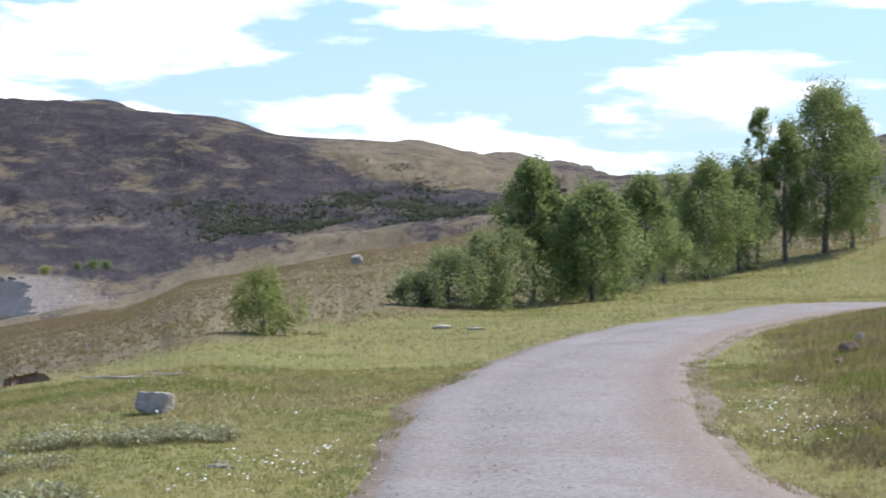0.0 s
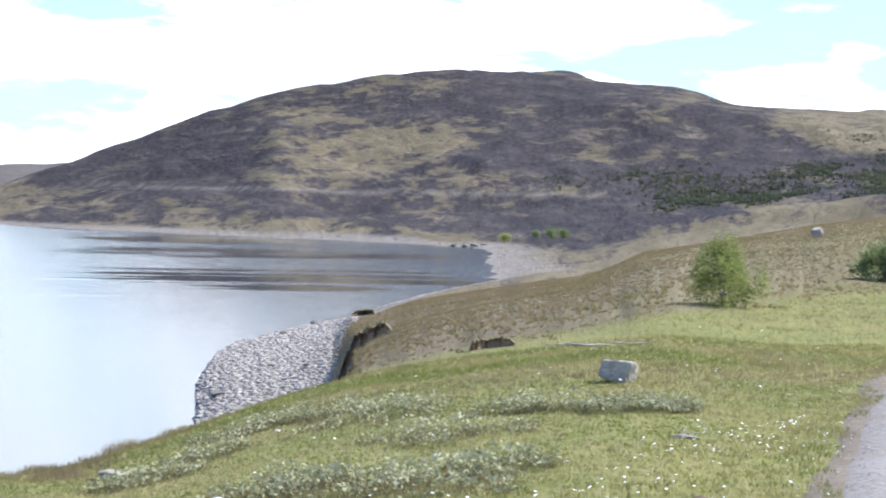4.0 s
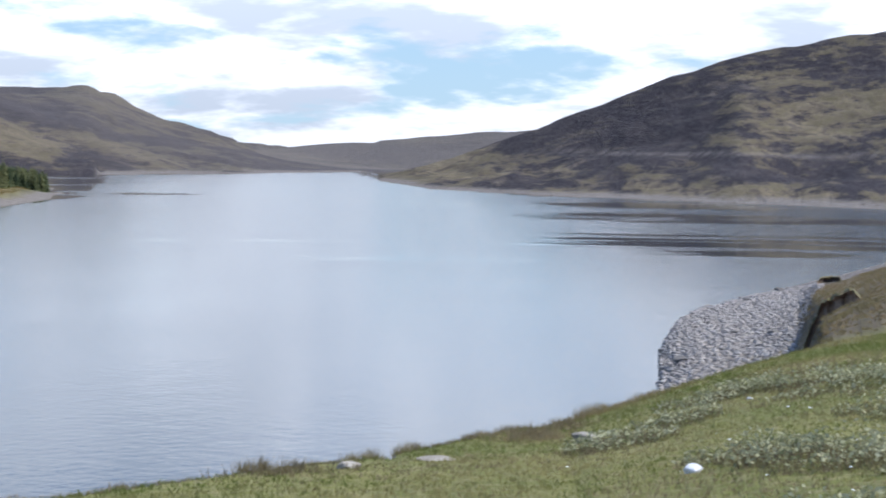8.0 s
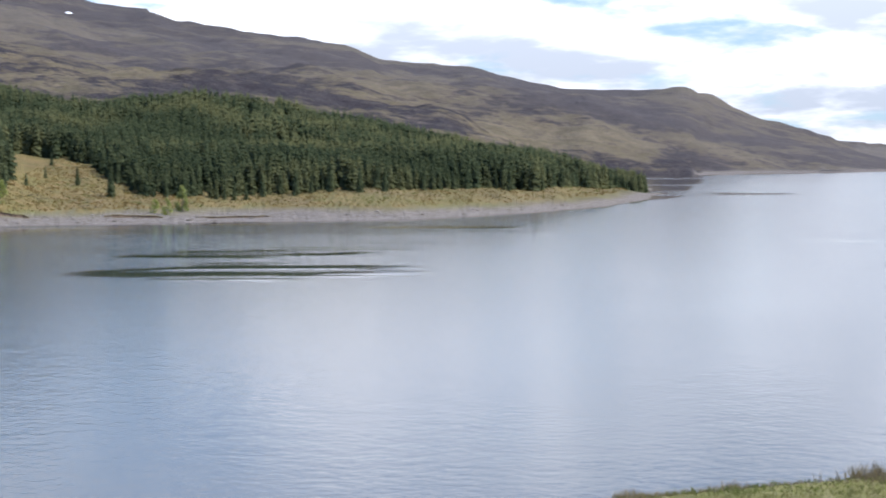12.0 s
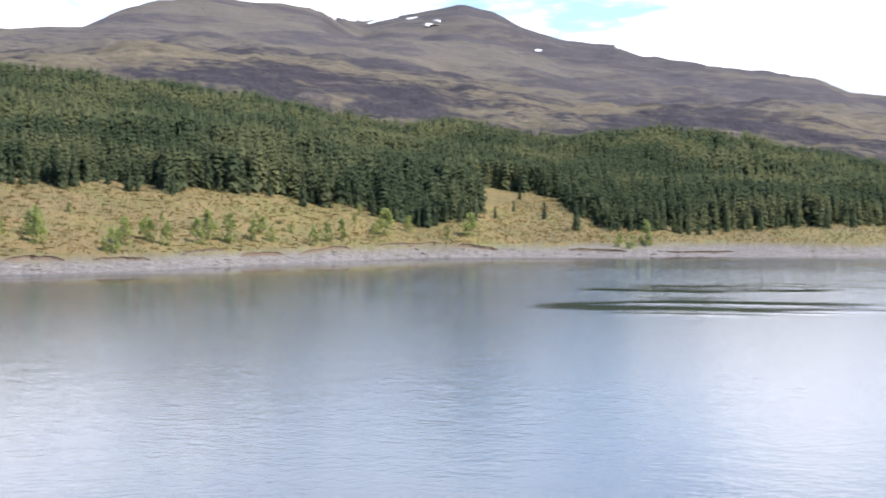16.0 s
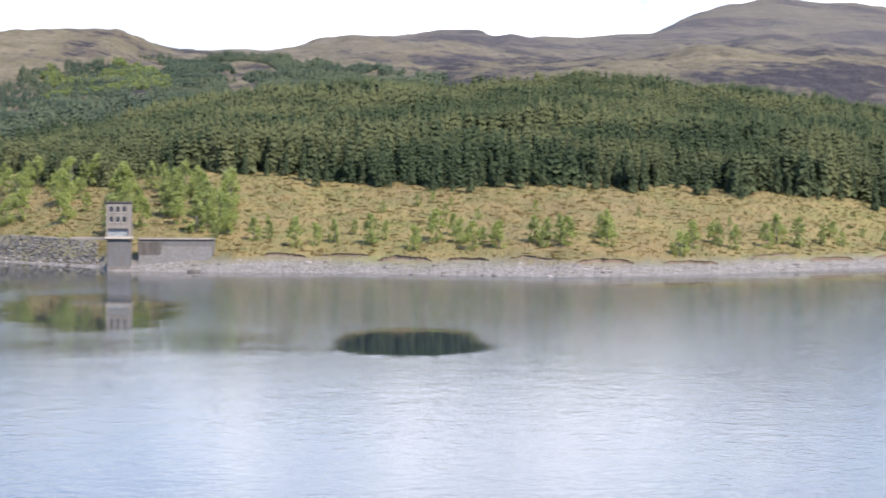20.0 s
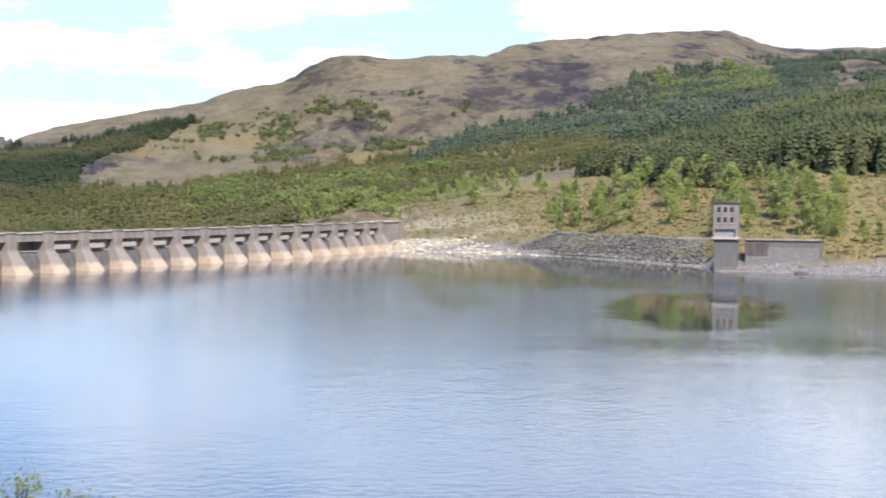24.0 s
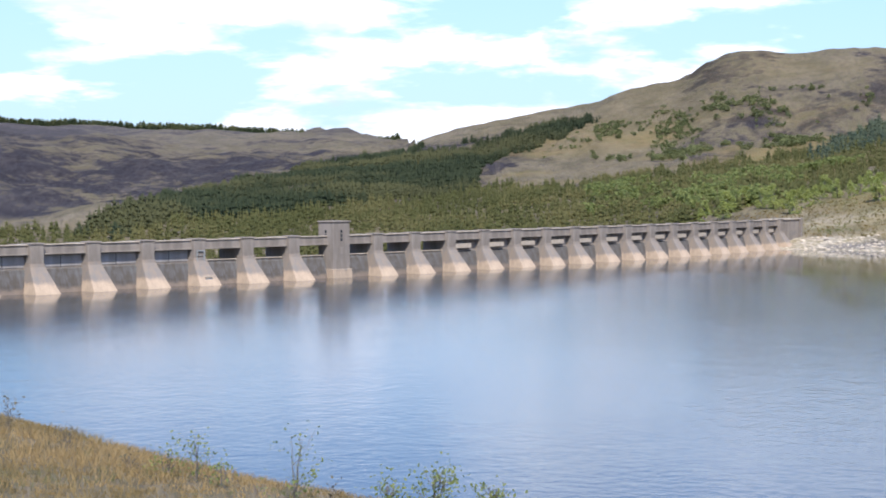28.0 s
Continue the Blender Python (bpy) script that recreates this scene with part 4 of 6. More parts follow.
def gauge_ladder():
    """A dark frame with a ladder and a striped level board, fixed to one pier."""
    x = 3 * east_bay
    g = part("gauge_frame", block("gauge_frame", -0.62, -0.5, 1.36, 1.5, 1.2, 4.4, M_STEEL, 0.01), east, "dark steel gauge frame", Matrix.Translation((x, 0, 0)))
    part("gauge_post", block("gauge_post", 0.5, 0.62, 1.36, 1.5, 1.2, 4.4, M_STEEL, 0.01), g)
    part("gauge_lintel", block("gauge_lintel", -0.62, 0.62, 1.34, 1.46, 4.25, 4.4, M_STEEL, 0.01), g)
    for k in range(7):
        part("rung", block("rung", -0.5, 0.5, 1.36, 1.44, 1.3 + k * 0.4, 1.36 + k * 0.4, M_STEEL, 0), g)
    for k in range(4):
        part("level_mark", block("level_mark", -0.6, 0.6, 2.95, 3.05, 0.25 + k * 0.26, 0.38 + k * 0.26, M_PALE if k % 2 else M_STEEL, 0), g)


gauge_ladder()


def valve_tower():
    turn = math.atan2(-(WEST_LEG[1] - KNEE).y, -(WEST_LEG[1] - KNEE).x)
    m = Matrix.Translation((KNEE.x, KNEE.y, 0)) @ Matrix.Rotation(turn, 4, "Z")
    t = empty("valve_tower", m, "square pale concrete valve tower on the dam", "tower")
    part("shaft", block("shaft", -1.65, 1.65, -1.0, 1.75, 1.1, 7.55, M_CONCRETE, 0.04), t)
    part("base", prism("base", [(-1.2, -9), (2.6, -9), (2.0, 1.2), (-1.2, 1.3)], -1.85, 1.85, M_NOSE, 0.05), t, "pale sloping base")
    part("roof_slab", block("roof_slab", -1.78, 1.78, -1.12, 1.87, 7.55, 7.75, M_CONCRETE, 0.03), t)
    slot = block("window_slot", -0.16, 0.16, -0.04, 0.03, 0, 0.42, M_GLASS, 0.01)
    for k in range(3):
        part("window_slot", slot, t, "dark slit window", Matrix.Translation((0.0, 1.76, 5.0 + k * 0.55)))
        part("window_slot", slot, t, "dark slit window", Matrix.Translation((1.66, 0.4, 5.0 + k * 0.55)) @ Matrix.Rotation(-math.pi / 2, 4, "Z"))
    part("plaque", block("plaque", -0.3, 0.3, -0.03, 0.03, 3.2, 4.2, M_CONCRETE, 0.01), t, "", Matrix.Translation((0, 1.76, 0)))


valve_tower()


M_WET = make_waterworn("waterworn_concrete", (0.125, 0.108, 0.094), (0.19, 0.16, 0.135), 0.6)


def intake_tower():
    x, y = at_bearing(93.25, 272)
    m = Matrix.Translation((x, y, 0)) @ Matrix.Rotation(radians(93.25 + 180 - 7), 4, "Z")
    t = empty("intake_tower", m, "grey concrete intake tower with small windows at the shore", "tower")
    w = 1.8
    part("shaft", block("shaft", -w + 0.1, w - 0.1, -3.2, 0.0, -6, 4.9, M_WET, 0.05), t, "dark waterworn shaft")
    part("ledge", block("ledge", -w - 0.2, w + 0.2, -3.5, 0.35, 4.9, 5.25, M_PALE, 0.03), t, "pale projecting ledge")
    part("gate_recess", block("gate_recess", -w + 0.25, w - 0.25, -3.0, -0.35, 5.25, 6.45, M_STEEL, 0.02), t, "grey recessed gate opening")
    for s in (-1, 1):
        part("corner_post", block("corner_post", s * w - 0.28 if s > 0 else -w, w if s > 0 else -w + 0.28, -3.2, 0, 5.25, 6.45, M_CONCRETE, 0.02), t)
    part("upper_room", block("upper_room", -w, w, -3.2, 0.0, 6.45, 10.35, M_CONCRETE, 0.04), t)
    part("roof_slab", block("roof_slab", -w - 0.12, w + 0.12, -3.35, 0.14, 10.35, 10.6, M_DARK, 0.03), t, "dark flat roof slab")
    pane = block("window", -0.26, 0.26, -0.05, 0.03, 0, 0.85, M_GLASS, 0.01)
    frame_me = block("window_sill", -0.34, 0.34, -0.02, 0.1, -0.12, 0.0, M_PALE, 0.01)
    for row in (7.45, 9.0):
        for k in (-1, 0, 1):
            win = part("window", pane, t, "small dark window", Matrix.Translation((k * 0.98, 0.0, row)))
            part("window_sill", frame_me, win)
    part("walkway", block("walkway", w, w + 5.5, -2.6, -0.6, 4.75, 5.1, M_CONCRETE, 0.03), t, "concrete walkway to the bank")


intake_tower()

# ---- woods ----
RNG = np.random.default_rng(7)


def line_r(line, az):
    a, r, _ = np.array(line).T
    return np.interp(az, a, r)


def spruce_template(sprays, tiers, seed, wide=0.185):
    """Points and faces of one spruce, one metre high: drooping sprays in whorls round a thin core."""
    g = np.random.default_rng(seed)
    v, f = [], []
    for k in range(tiers):
        up = 0.05 + 0.9 * (k + g.uniform(-0.2, 0.2)) / tiers
        reach = wide * (1 - up) ** 0.8 + 0.018
        for q in range(sprays):
            a = (q + g.uniform(-0.3, 0.3) + 0.5 * (k % 2)) * 2 * math.pi / sprays
            r, w = reach * g.uniform(0.65, 1.3), 1.5 * reach * math.pi / sprays * g.uniform(0.8, 1.3)
            c, d, lift = math.cos(a), math.sin(a), g.uniform(0.05, 0.11) * (1.25 - up)
            b = len(v)
            v += [(0.3 * r * c - w * d, 0.3 * r * d + w * c, up + lift), (0.3 * r * c + w * d, 0.3 * r * d - w * c, up + lift * g.uniform(0.7, 1.2)), (r * c, r * d, up - lift * g.uniform(0.1, 0.8))]
            f.append((b, b + 1, b + 2))
    b = len(v)
    v += [(wide * 0.55 * math.cos(a), wide * 0.55 * math.sin(a), 0.02) for a in (0.2, 1.77, 3.34, 4.91)] + [(0, 0, 1.0)]
    f += [(b + q, b + (q + 1) % 4, b + 4) for q in range(4)]
    return np.array(v), np.array(f)


def leaf_template(n, leaf, seed, blobs=9, tall=1.0):
    """Loose leaves in clumps round a crown of about one metre: triangles pairs, each its own way up."""
    g = np.random.default_rng(seed)
    cs = g.normal(0, 1, (blobs, 3))
    cs = cs / np.linalg.norm(cs, axis=1)[:, None] * g.uniform(0.15, 0.36, (blobs, 1)) * np.array([1, 1, 1.1 * tall])
    pick = g.integers(0, blobs, n)
    off = g.normal(0, 1, (n, 3))
    off = off / np.linalg.norm(off, axis=1)[:, None] * g.uniform(0.2, 1, (n, 1)) ** 0.5 * g.uniform(0.10, 0.22, blobs)[pick][:, None]
    c = cs[pick] + off
    u = g.normal(0, 1, (n, 3))
    u /= np.linalg.norm(u, axis=1)[:, None]
    w = np.cross(u, g.normal(0, 1, (n, 3)))
    w /= np.linalg.norm(w, axis=1)[:, None]
    s = leaf * g.uniform(0.6, 1.3, (n, 1))
    v = np.stack([c - u * s, c + w * s * 0.55, c + u * s, c - w * s * 0.55], 1).reshape(-1, 3)
    f = np.arange(n * 4).reshape(n, 4)
    return v, f


def scatter_mesh(name, templates, places, heights, widths, mat, lift=0.0):
    """One mesh of many copies of the templates."""
    vs, fs, base = [], [], 0
    kind = RNG.integers(0, len(templates), len(places))
    for k, (tv, tf) in enumerate(templates):
        p, h, w = places[kind == k], heights[kind == k], widths[kind == k]
        if not len(p):
            continue
        a = RNG.uniform(0, 2 * np.pi, len(p))
        c, s = np.cos(a)[:, None], np.sin(a)[:, None]
        x = (tv[:, 0] * c - tv[:, 1] * s) * w[:, None] + p[:, 0:1]
        y = (tv[:, 0] * s + tv[:, 1] * c) * w[:, None] + p[:, 1:2]
        z = tv[:, 2] * h[:, None] + p[:, 2:3] + lift
        vs.append(np.stack([x, y, z], -1).reshape(-1, 3))
        fs.append((tf[None] + (np.arange(len(p)) * len(tv))[:, None, None] + base).reshape(-1, tf.shape[1]))
        base += len(vs[-1])
    v, f = np.concatenate(vs), np.concatenate(fs)
    return raw_mesh(name, v, f, mat)


def raw_mesh(name, v, f, mat):
    me = bpy.data.meshes.new(name)
    me.vertices.add(len(v))
    me.vertices.foreach_set("co", v.astype(np.float32).ravel())
    me.loops.add(f.size)
    me.loops.foreach_set("vertex_index", f.ravel().astype(np.int32))
    me.polygons.add(len(f))
    me.polygons.foreach_set("loop_start", np.arange(0, f.size, f.shape[1], dtype=np.int32))
    me.update(calc_edges=True)
    me.materials.append(mat)
    return me


SPRUCES = [spruce_template(7, 8, k) for k in range(6)]
TINY_SPRUCES = [spruce_template(4, 3, 40 + k, 0.2) for k in range(5)]
FAR_SPRUCES = [spruce_template(6, 5, 20 + k) for k in range(5)]


def sow(n, az0, az1, r0, r1, keep):
    """Random spots on the land between bearings and distances for which keep(az, r, x, y) holds."""
    az = RNG.uniform(az0, az1, n)
    r = np.sqrt(RNG.uniform(r0**2, r1**2, n))
    x, y = -np.sin(np.radians(az)) * r, np.cos(np.radians(az)) * r
    ok = keep(az, r, x, y)
    az, r, x, y = az[ok], r[ok], x[ok], y[ok]
    return az, r, np.stack([x, y, height(x, y)], 1)


def in_plantation(az, r, x, y):
    front, back = line_r(BANK, az), line_r(WOOD, az)
    jag = 10 * value_noise(az * 1.6, az * 0 + 2, 3) + 8 * value_noise(az * 5, az * 0 + 8, 4)
    glade = ((az - 61.5 - 0.012 * (r - 380)) / 1.45) ** 2 + ((r - 395) / 62) ** 2 + 0.9 * fractal(x / 12, y / 12, 2, 15) < 1
    glade2 = (fractal(x / 26, y / 26, 2, 14) > 0.36) & (r > front + 25)
    return (r > front + 4 + jag) & (r < back * 1.04) & (az < 97 + 3 * value_noise(r / 20, r * 0, 6)) & ~glade & ~glade2


def plantation():
    az, r, p = sow(42000, 42.6, 98, 310, 760, in_plantation)
    h = np.interp(az, [42, 47, 60, 75, 90, 97], [6.5, 8.0, 7.6, 8.2, 8.8, 7.0]) * RNG.uniform(0.65, 1.1, len(az)) * (1 + 0.6 * fractal(p[:, 0] / 40, p[:, 1] / 40, 2, 21))
    near = r < line_r(BANK, az) + 75
    for name, mask, temps in (("spruce_plantation", near, SPRUCES), ("spruce_plantation_behind", ~near, FAR_SPRUCES)):
        me = scatter_mesh("spruces", temps, p[mask], h[mask], h[mask] * RNG.uniform(0.9, 1.3, mask.sum()), M_CONIFER, -0.2)
        tagged(new("spruce_plantation", me), "dense dark green spruce plantation on the far shore", "forest", kind="stuff")


plantation()


def rise(r, x, y):
    """How far the ground at x, y stands over the eye's level, in degrees."""
    return np.degrees(np.arctan2(height(x, y) - EYE, r))


def wood_of(name, label, n, az0, az1, r0, r1, keep, low, high, slim, temps, mat, lift=-0.3):
    az, r, p = sow(n, az0, az1, r0, r1, keep)
    h = RNG.uniform(low, high, len(az)) * (1 + 0.5 * fractal(p[:, 0] / 50, p[:, 1] / 50, 2, 31))
    tagged(new(name, scatter_mesh(name, temps, p, h, h * slim * RNG.uniform(0.85, 1.2, len(az)), mat, lift)), label, "forest", kind="stuff")


def far_woods():
    def jag(az, seed):
        return 0.22 * value_noise(az * 2.3, az * 0, seed) + 0.12 * value_noise(az * 9, az * 0, seed + 1)

    young_top = ([97, 102.4, 107.4, 111.3, 114, 118.6, 125.9, 130], [2.0, 1.3, 0.62, 0.1, 0.02, -0.65, -1.2, -1.4])

    def young(az, r, x, y):
        return (r > np.interp(az, [99, 103, 106, 130], [520, 470, 430, 400])) & (rise(r, x, y) < np.interp(az, *young_top) + jag(az, 1))

    wood_of("young_wood", "young yellow-green plantation below the hill", 34000, 97, 130, 400, 1150, young, 2.2, 4.6, 1.3, TINY_SPRUCES, M_YOUNG)
    wood_of("birch_wood", "light green birches behind the dam", 1700, 101.5, 110.5, 420, 620, lambda az, r, x, y: young(az, r, x, y) & (fractal(x / 30, y / 30, 3, 71) + RNG.normal(0, 0.1, len(az)) > 0.3 - 0.35 * np.exp(-(((az - 106) / 2.2) ** 2))), 3.0, 5.5, 1.1, SCRUB, M_GROVE, 2.0)

    def ridge(az, r, x, y):
        e = rise(r, x, y)
        top = np.interp(az, [110.3, 112.2, 114, 116, 118.6, 121.9, 123.6, 125.9, 127.5, 129.4], [2.35, 1.95, 1.52, 1.25, 0.85, 0.12, -0.2, -0.75, -1.5, -2.6])
        low = np.interp(az, [110.3, 112, 114, 114.2, 118.6, 125.9, 130], [2.15, 1.45, 0.8, -0.12, -0.9, -1.5, -1.7])
        return (e < top + jag(az, 5)) & (e > low + jag(az, 8)) & (r > np.interp(az, [114, 122, 127], [700, 600, 420])) & (r < 1500) & (fractal(x / 55, y / 55, 3, 91) > -0.3)

    wood_of("ridge_wood", "dark spruce wood over a distant ridge", 46000, 110, 129.5, 420, 1450, ridge, 3.0, 5.6, 1.6, TINY_SPRUCES, M_RIDGE)

    def upper(az, r, x, y):
        e = rise(r, x, y)
        top = np.interp(az, [83, 85.7, 88.8, 91.5, 95.6, 98.4, 101.5, 103.3], [3.75, 4.15, 4.4, 4.45, 3.9, 2.65, 1.95, 1.2])
        return (e < top + 1.5 * jag(az, 11)) & (r > line_r(WOOD, az) * 1.1) & (fractal(az * 0.55, e * 1.6, 3, 41) > -0.36) & (az > 82.8 + 2 * value_noise(r / 90, r * 0, 2))

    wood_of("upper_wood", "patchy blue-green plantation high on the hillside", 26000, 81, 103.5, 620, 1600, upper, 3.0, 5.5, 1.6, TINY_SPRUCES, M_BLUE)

    def pines(az, r, x, y):
        e = rise(r, x, y)
        mid = 0.85 + 0.25 * value_noise(az * 0.4, az * 0, 52)
        away = np.maximum(np.abs(e - mid) / np.interp(az, [-4, 0, 8, 12], [0.75, 0.7, 0.6, 0.3]) - 0.55, 0)
        return (r > 640) & (fractal(az * 0.55 + e * 0.9, e * 2.0, 4, 51) + RNG.normal(0, 0.24, len(az)) > 0.02 + 0.5 * away + np.interp(az, [-3, 7, 10, 16], [0, 0, 0.1, 0.5]))

    wood_of("hill_pines", "dark pine scrub along the foot of a heather hill", 34000, -4, 14, 640, 1450, pines, 1.2, 2.4, 2.2, TINY_SPRUCES, M_PINE)

    def strip(az, r, x, y):
        return np.abs(r - line_r(SKYLINE, az)) < 60

    wood_of("skyline_wood", "thin dark wood along a distant moor's skyline", 5600, 115.8, 131, 2100, 2700, strip, 7, 10, 2.4, FAR_SPRUCES, M_CONIFER, -0.3)

    def scrub(az, r, x, y):
        e = rise(r, x, y)
        return (fractal(az * 0.8, e * 2.2, 4, 61) + RNG.normal(0, 0.2, len(az)) > 0.2) & (e > np.interp(az, [101, 107, 112], [1.7, 0.9, 0.8])) & (e < 3.2) & (e - 3.2 < (106 - az) * 0.28)

    wood_of("hill_scrub", "green birch scrub on a rocky hillside", 3800, 101.5, 112.0, 760, 1090, scrub, 1.6, 4.2, 1.3, SCRUB, M_OLIVE, 1.2)
    wood_of("larch_patch", "light green broadleaved patch high on the hillside", 2600, 91.6, 95.5, 850, 1400, lambda az, r, x, y: (rise(r, x, y) + RNG.normal(0, 0.12, len(az)) > 3.05 + 2 * jag(az, 3)) & (rise(r, x, y) < 3.75 + 3 * jag(az, 4)) & (fractal(x / 30, y / 30, 3, 13) > -0.2), 3.5, 6, 1.3, SCRUB, M_GROVE, 1.6)


M_RIDGE = make_leaf("ridge_needles", (0.034, 0.047, 0.028), (0.064, 0.077, 0.040), (0.12, 0.118, 0.054), 0.012)
M_PINE = make_leaf("pine_needles", (0.06, 0.075, 0.048), (0.095, 0.11, 0.064), (0.11, 0.12, 0.07), 0.02)
M_SAPLING = make_leaf("sapling_leaves", (0.23, 0.265, 0.09), (0.33, 0.36, 0.125), (0.39, 0.41, 0.145), 0.5, 0.5)
M_GROVE = make_leaf("grove_leaves", (0.16, 0.19, 0.062), (0.235, 0.265, 0.088), (0.28, 0.30, 0.105), 0.5, 0.5)
M_OLIVE = make_leaf("scrub_leaves", (0.10, 0.115, 0.05), (0.17, 0.185, 0.075), (0.21, 0.22, 0.09), 0.05)
# paler and bluer than spruce_needles: distance haze put into the colour
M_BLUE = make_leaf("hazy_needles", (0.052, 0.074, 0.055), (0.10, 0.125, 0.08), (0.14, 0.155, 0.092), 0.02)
M_YOUNG = make_leaf("young_needles", (0.092, 0.1, 0.038), (0.145, 0.145, 0.057), (0.20, 0.18, 0.076), 0.03, 0.5)
SCRUB = [leaf_template(90, 0.11, 70 + k) for k in range(4)]
far_woods()


# ---- trees that stand alone ----
def tube(points, radii, sides=6):
    """Points and faces of a tapering stem."""
    v, f = [], []
    for k, (p, r) in enumerate(zip(points, radii)):
        for s in range(sides):
            a = 2 * math.pi * s / sides
            v.append((p[0] + r * math.cos(a), p[1] + r * math.sin(a), p[2]))
        if k:
            b = (k - 1) * sides
            f += [(b + s, b + (s + 1) % sides, b + sides + (s + 1) % sides, b + sides + s) for s in range(sides)]
    return v, f


def stems(name, seed, tall, n_limbs, thick, spread, trunks=1):
    """A trunk or several, with limbs that reach into the crown."""
    g = random.Random(seed)
    v, f = [], []

    def add(points, radii):
        tv, tf = tube(points, radii)
        f.extend([tuple(i + len(v) for i in q) for q in tf])
        v.extend(tv)

    tips = []
    for k in range(trunks):
        lean = Vector((g.uniform(-1, 1), g.uniform(-1, 1), 0)) * spread * (0.25 if trunks == 1 else 0.9)
        spine = [lean * (j / 6) ** 1.4 * tall * 0.4 + Vector((g.uniform(-1, 1), g.uniform(-1, 1), 0)) * 0.015 * tall + Vector((0, 0, tall * 0.85 * j / 6 - 0.15)) for j in range(7)]
        add(spine, [thick * (1 - 0.13 * j) for j in range(7)])
        for _ in range(n_limbs):
            j = g.randint(1, 5)
            a, reach = g.uniform(0, 6.28), tall * spread * g.uniform(0.4, 0.9)
            end = spine[j] + Vector((math.cos(a) * reach, math.sin(a) * reach, tall * g.uniform(0.08, 0.25)))
            mid = (spine[j] + end) / 2 + Vector((0, 0, -0.03 * tall))
            add([spine[j], mid, end], [thick * 0.4, thick * 0.25, thick * 0.08])
            tips.append(end)
        tips += spine[2:]
    return mesh_of(name, v, f, M_BARK), tips


def crown(name, seed, tips, n, leaf, puff, mat):
    """Leaves in loose clumps at the limbs' ends."""
    g = np.random.default_rng(seed)
    t = np.array([tuple(p) for p in tips])
    extra = t[g.integers(0, len(t), len(t) * 3)] + g.normal(0, puff * 0.6, (len(t) * 3, 3))
    t = np.concatenate([t, extra])
    size = puff * g.uniform(0.65, 1.1, len(t))
    pick = g.integers(0, len(t), n)
    off = g.normal(0, 1, (n, 3))
    off = off / np.linalg.norm(off, axis=1)[:, None] * (g.uniform(0.05, 1, (n, 1)) ** 0.6) * size[pick][:, None] * np.array([1, 1, 0.8])
    c = t[pick] + off
    u = g.normal(0, 1, (n, 3)) + np.array([0, 0, -0.6])
    u /= np.linalg.norm(u, axis=1)[:, None]
    w = np.cross(u, g.normal(0, 1, (n, 3)))
    w /= np.linalg.norm(w, axis=1)[:, None]
    s = leaf * g.uniform(0.6, 1.3, (n, 1))
    v = np.stack([c - u * s, c + w * s * 0.6, c + u * s, c - w * s * 0.6], 1).reshape(-1, 3)
    v[:, 2] = np.maximum(v[:, 2], 0.05)
    return raw_mesh(name, v, np.arange(n * 4).reshape(n, 4), mat)


def tree_kind(name, label, category, group, seed, tall, n_limbs, thick, spread, leaves, leaf, puff, mat, trunks=1):
    ob = empty(name, Matrix(), label, category, group)
    me, tips = stems("trunk", seed, tall, n_limbs, thick, spread, trunks)
    part("trunk", me, ob)
    part("crown", crown("crown", seed, tips, leaves, leaf, puff, mat), ob)
    return ob


def plant(first, az, r, scale=1.0, turn=0.0, wide=1.0, used=[]):
    x, y, z = spot(az, r, -0.03)
    m = Matrix.Translation((x, y, z)) @ Matrix.Rotation(turn, 4, "Z")
    if first.name in used:
        first = copy_thing(first, m)
    used.append(first.name)
    first.matrix_basis = m
    first.scale = (scale * wide, scale * wide, scale)
    return first


def airy_crown(name, seed, tall, half, bottom, top_slim, clumps, leaves, leaf, mat, lean=0.0):
    """Hanging clumps of small leaves inside a tall, uneven outline with gaps."""
    g = np.random.default_rng(seed)
    h = bottom + (1 - bottom) * g.uniform(0, 1, clumps) ** 0.85
    f = (h - bottom) / (1 - bottom)
    girth = 1.22 * half * np.clip(np.sin(np.pi * np.clip(0.13 + 0.82 * f, 0, 1)), 0.05, 1) ** 0.7 * (1 - top_slim * np.clip((f - 0.45) / 0.55, 0, 1))
    a, q = g.uniform(0, 2 * np.pi, clumps), np.sqrt(g.uniform(0.04, 1, clumps)) * g.uniform(0.75, 1.12, clumps)
    c = np.stack([np.cos(a) * q * girth + lean * h * tall, np.sin(a) * q * girth, h * tall * 0.96], 1)
    size = half * g.uniform(0.14, 0.30, clumps)
    pick = g.integers(0, clumps, leaves)
    p = c[pick] + np.clip(g.normal(0, 0.55, (leaves, 3)), -1.05, 1.05) * size[pick][:, None] * np.array([1, 1, 1.15]) - np.array([0, 0, 1]) * (g.uniform(0, 1, leaves) ** 2 * size[pick] * 1.3)[:, None]
    u = g.normal(0, 1, (leaves, 3)) + np.array([0, 0, -0.7])
    u /= np.linalg.norm(u, axis=1)[:, None]
    w = np.cross(u, g.normal(0, 1, (leaves, 3)))
    w /= np.linalg.norm(w, axis=1)[:, None]
    s = leaf * g.uniform(0.6, 1.3, (leaves, 1))
    v = np.stack([p - u * s, p + w * s * 0.6, p + u * s, p - w * s * 0.6], 1).reshape(-1, 3)
    v[:, 2] = np.maximum(v[:, 2], 0.04)
    return raw_mesh(name, v, np.arange(leaves * 4).reshape(-1, 4), mat)


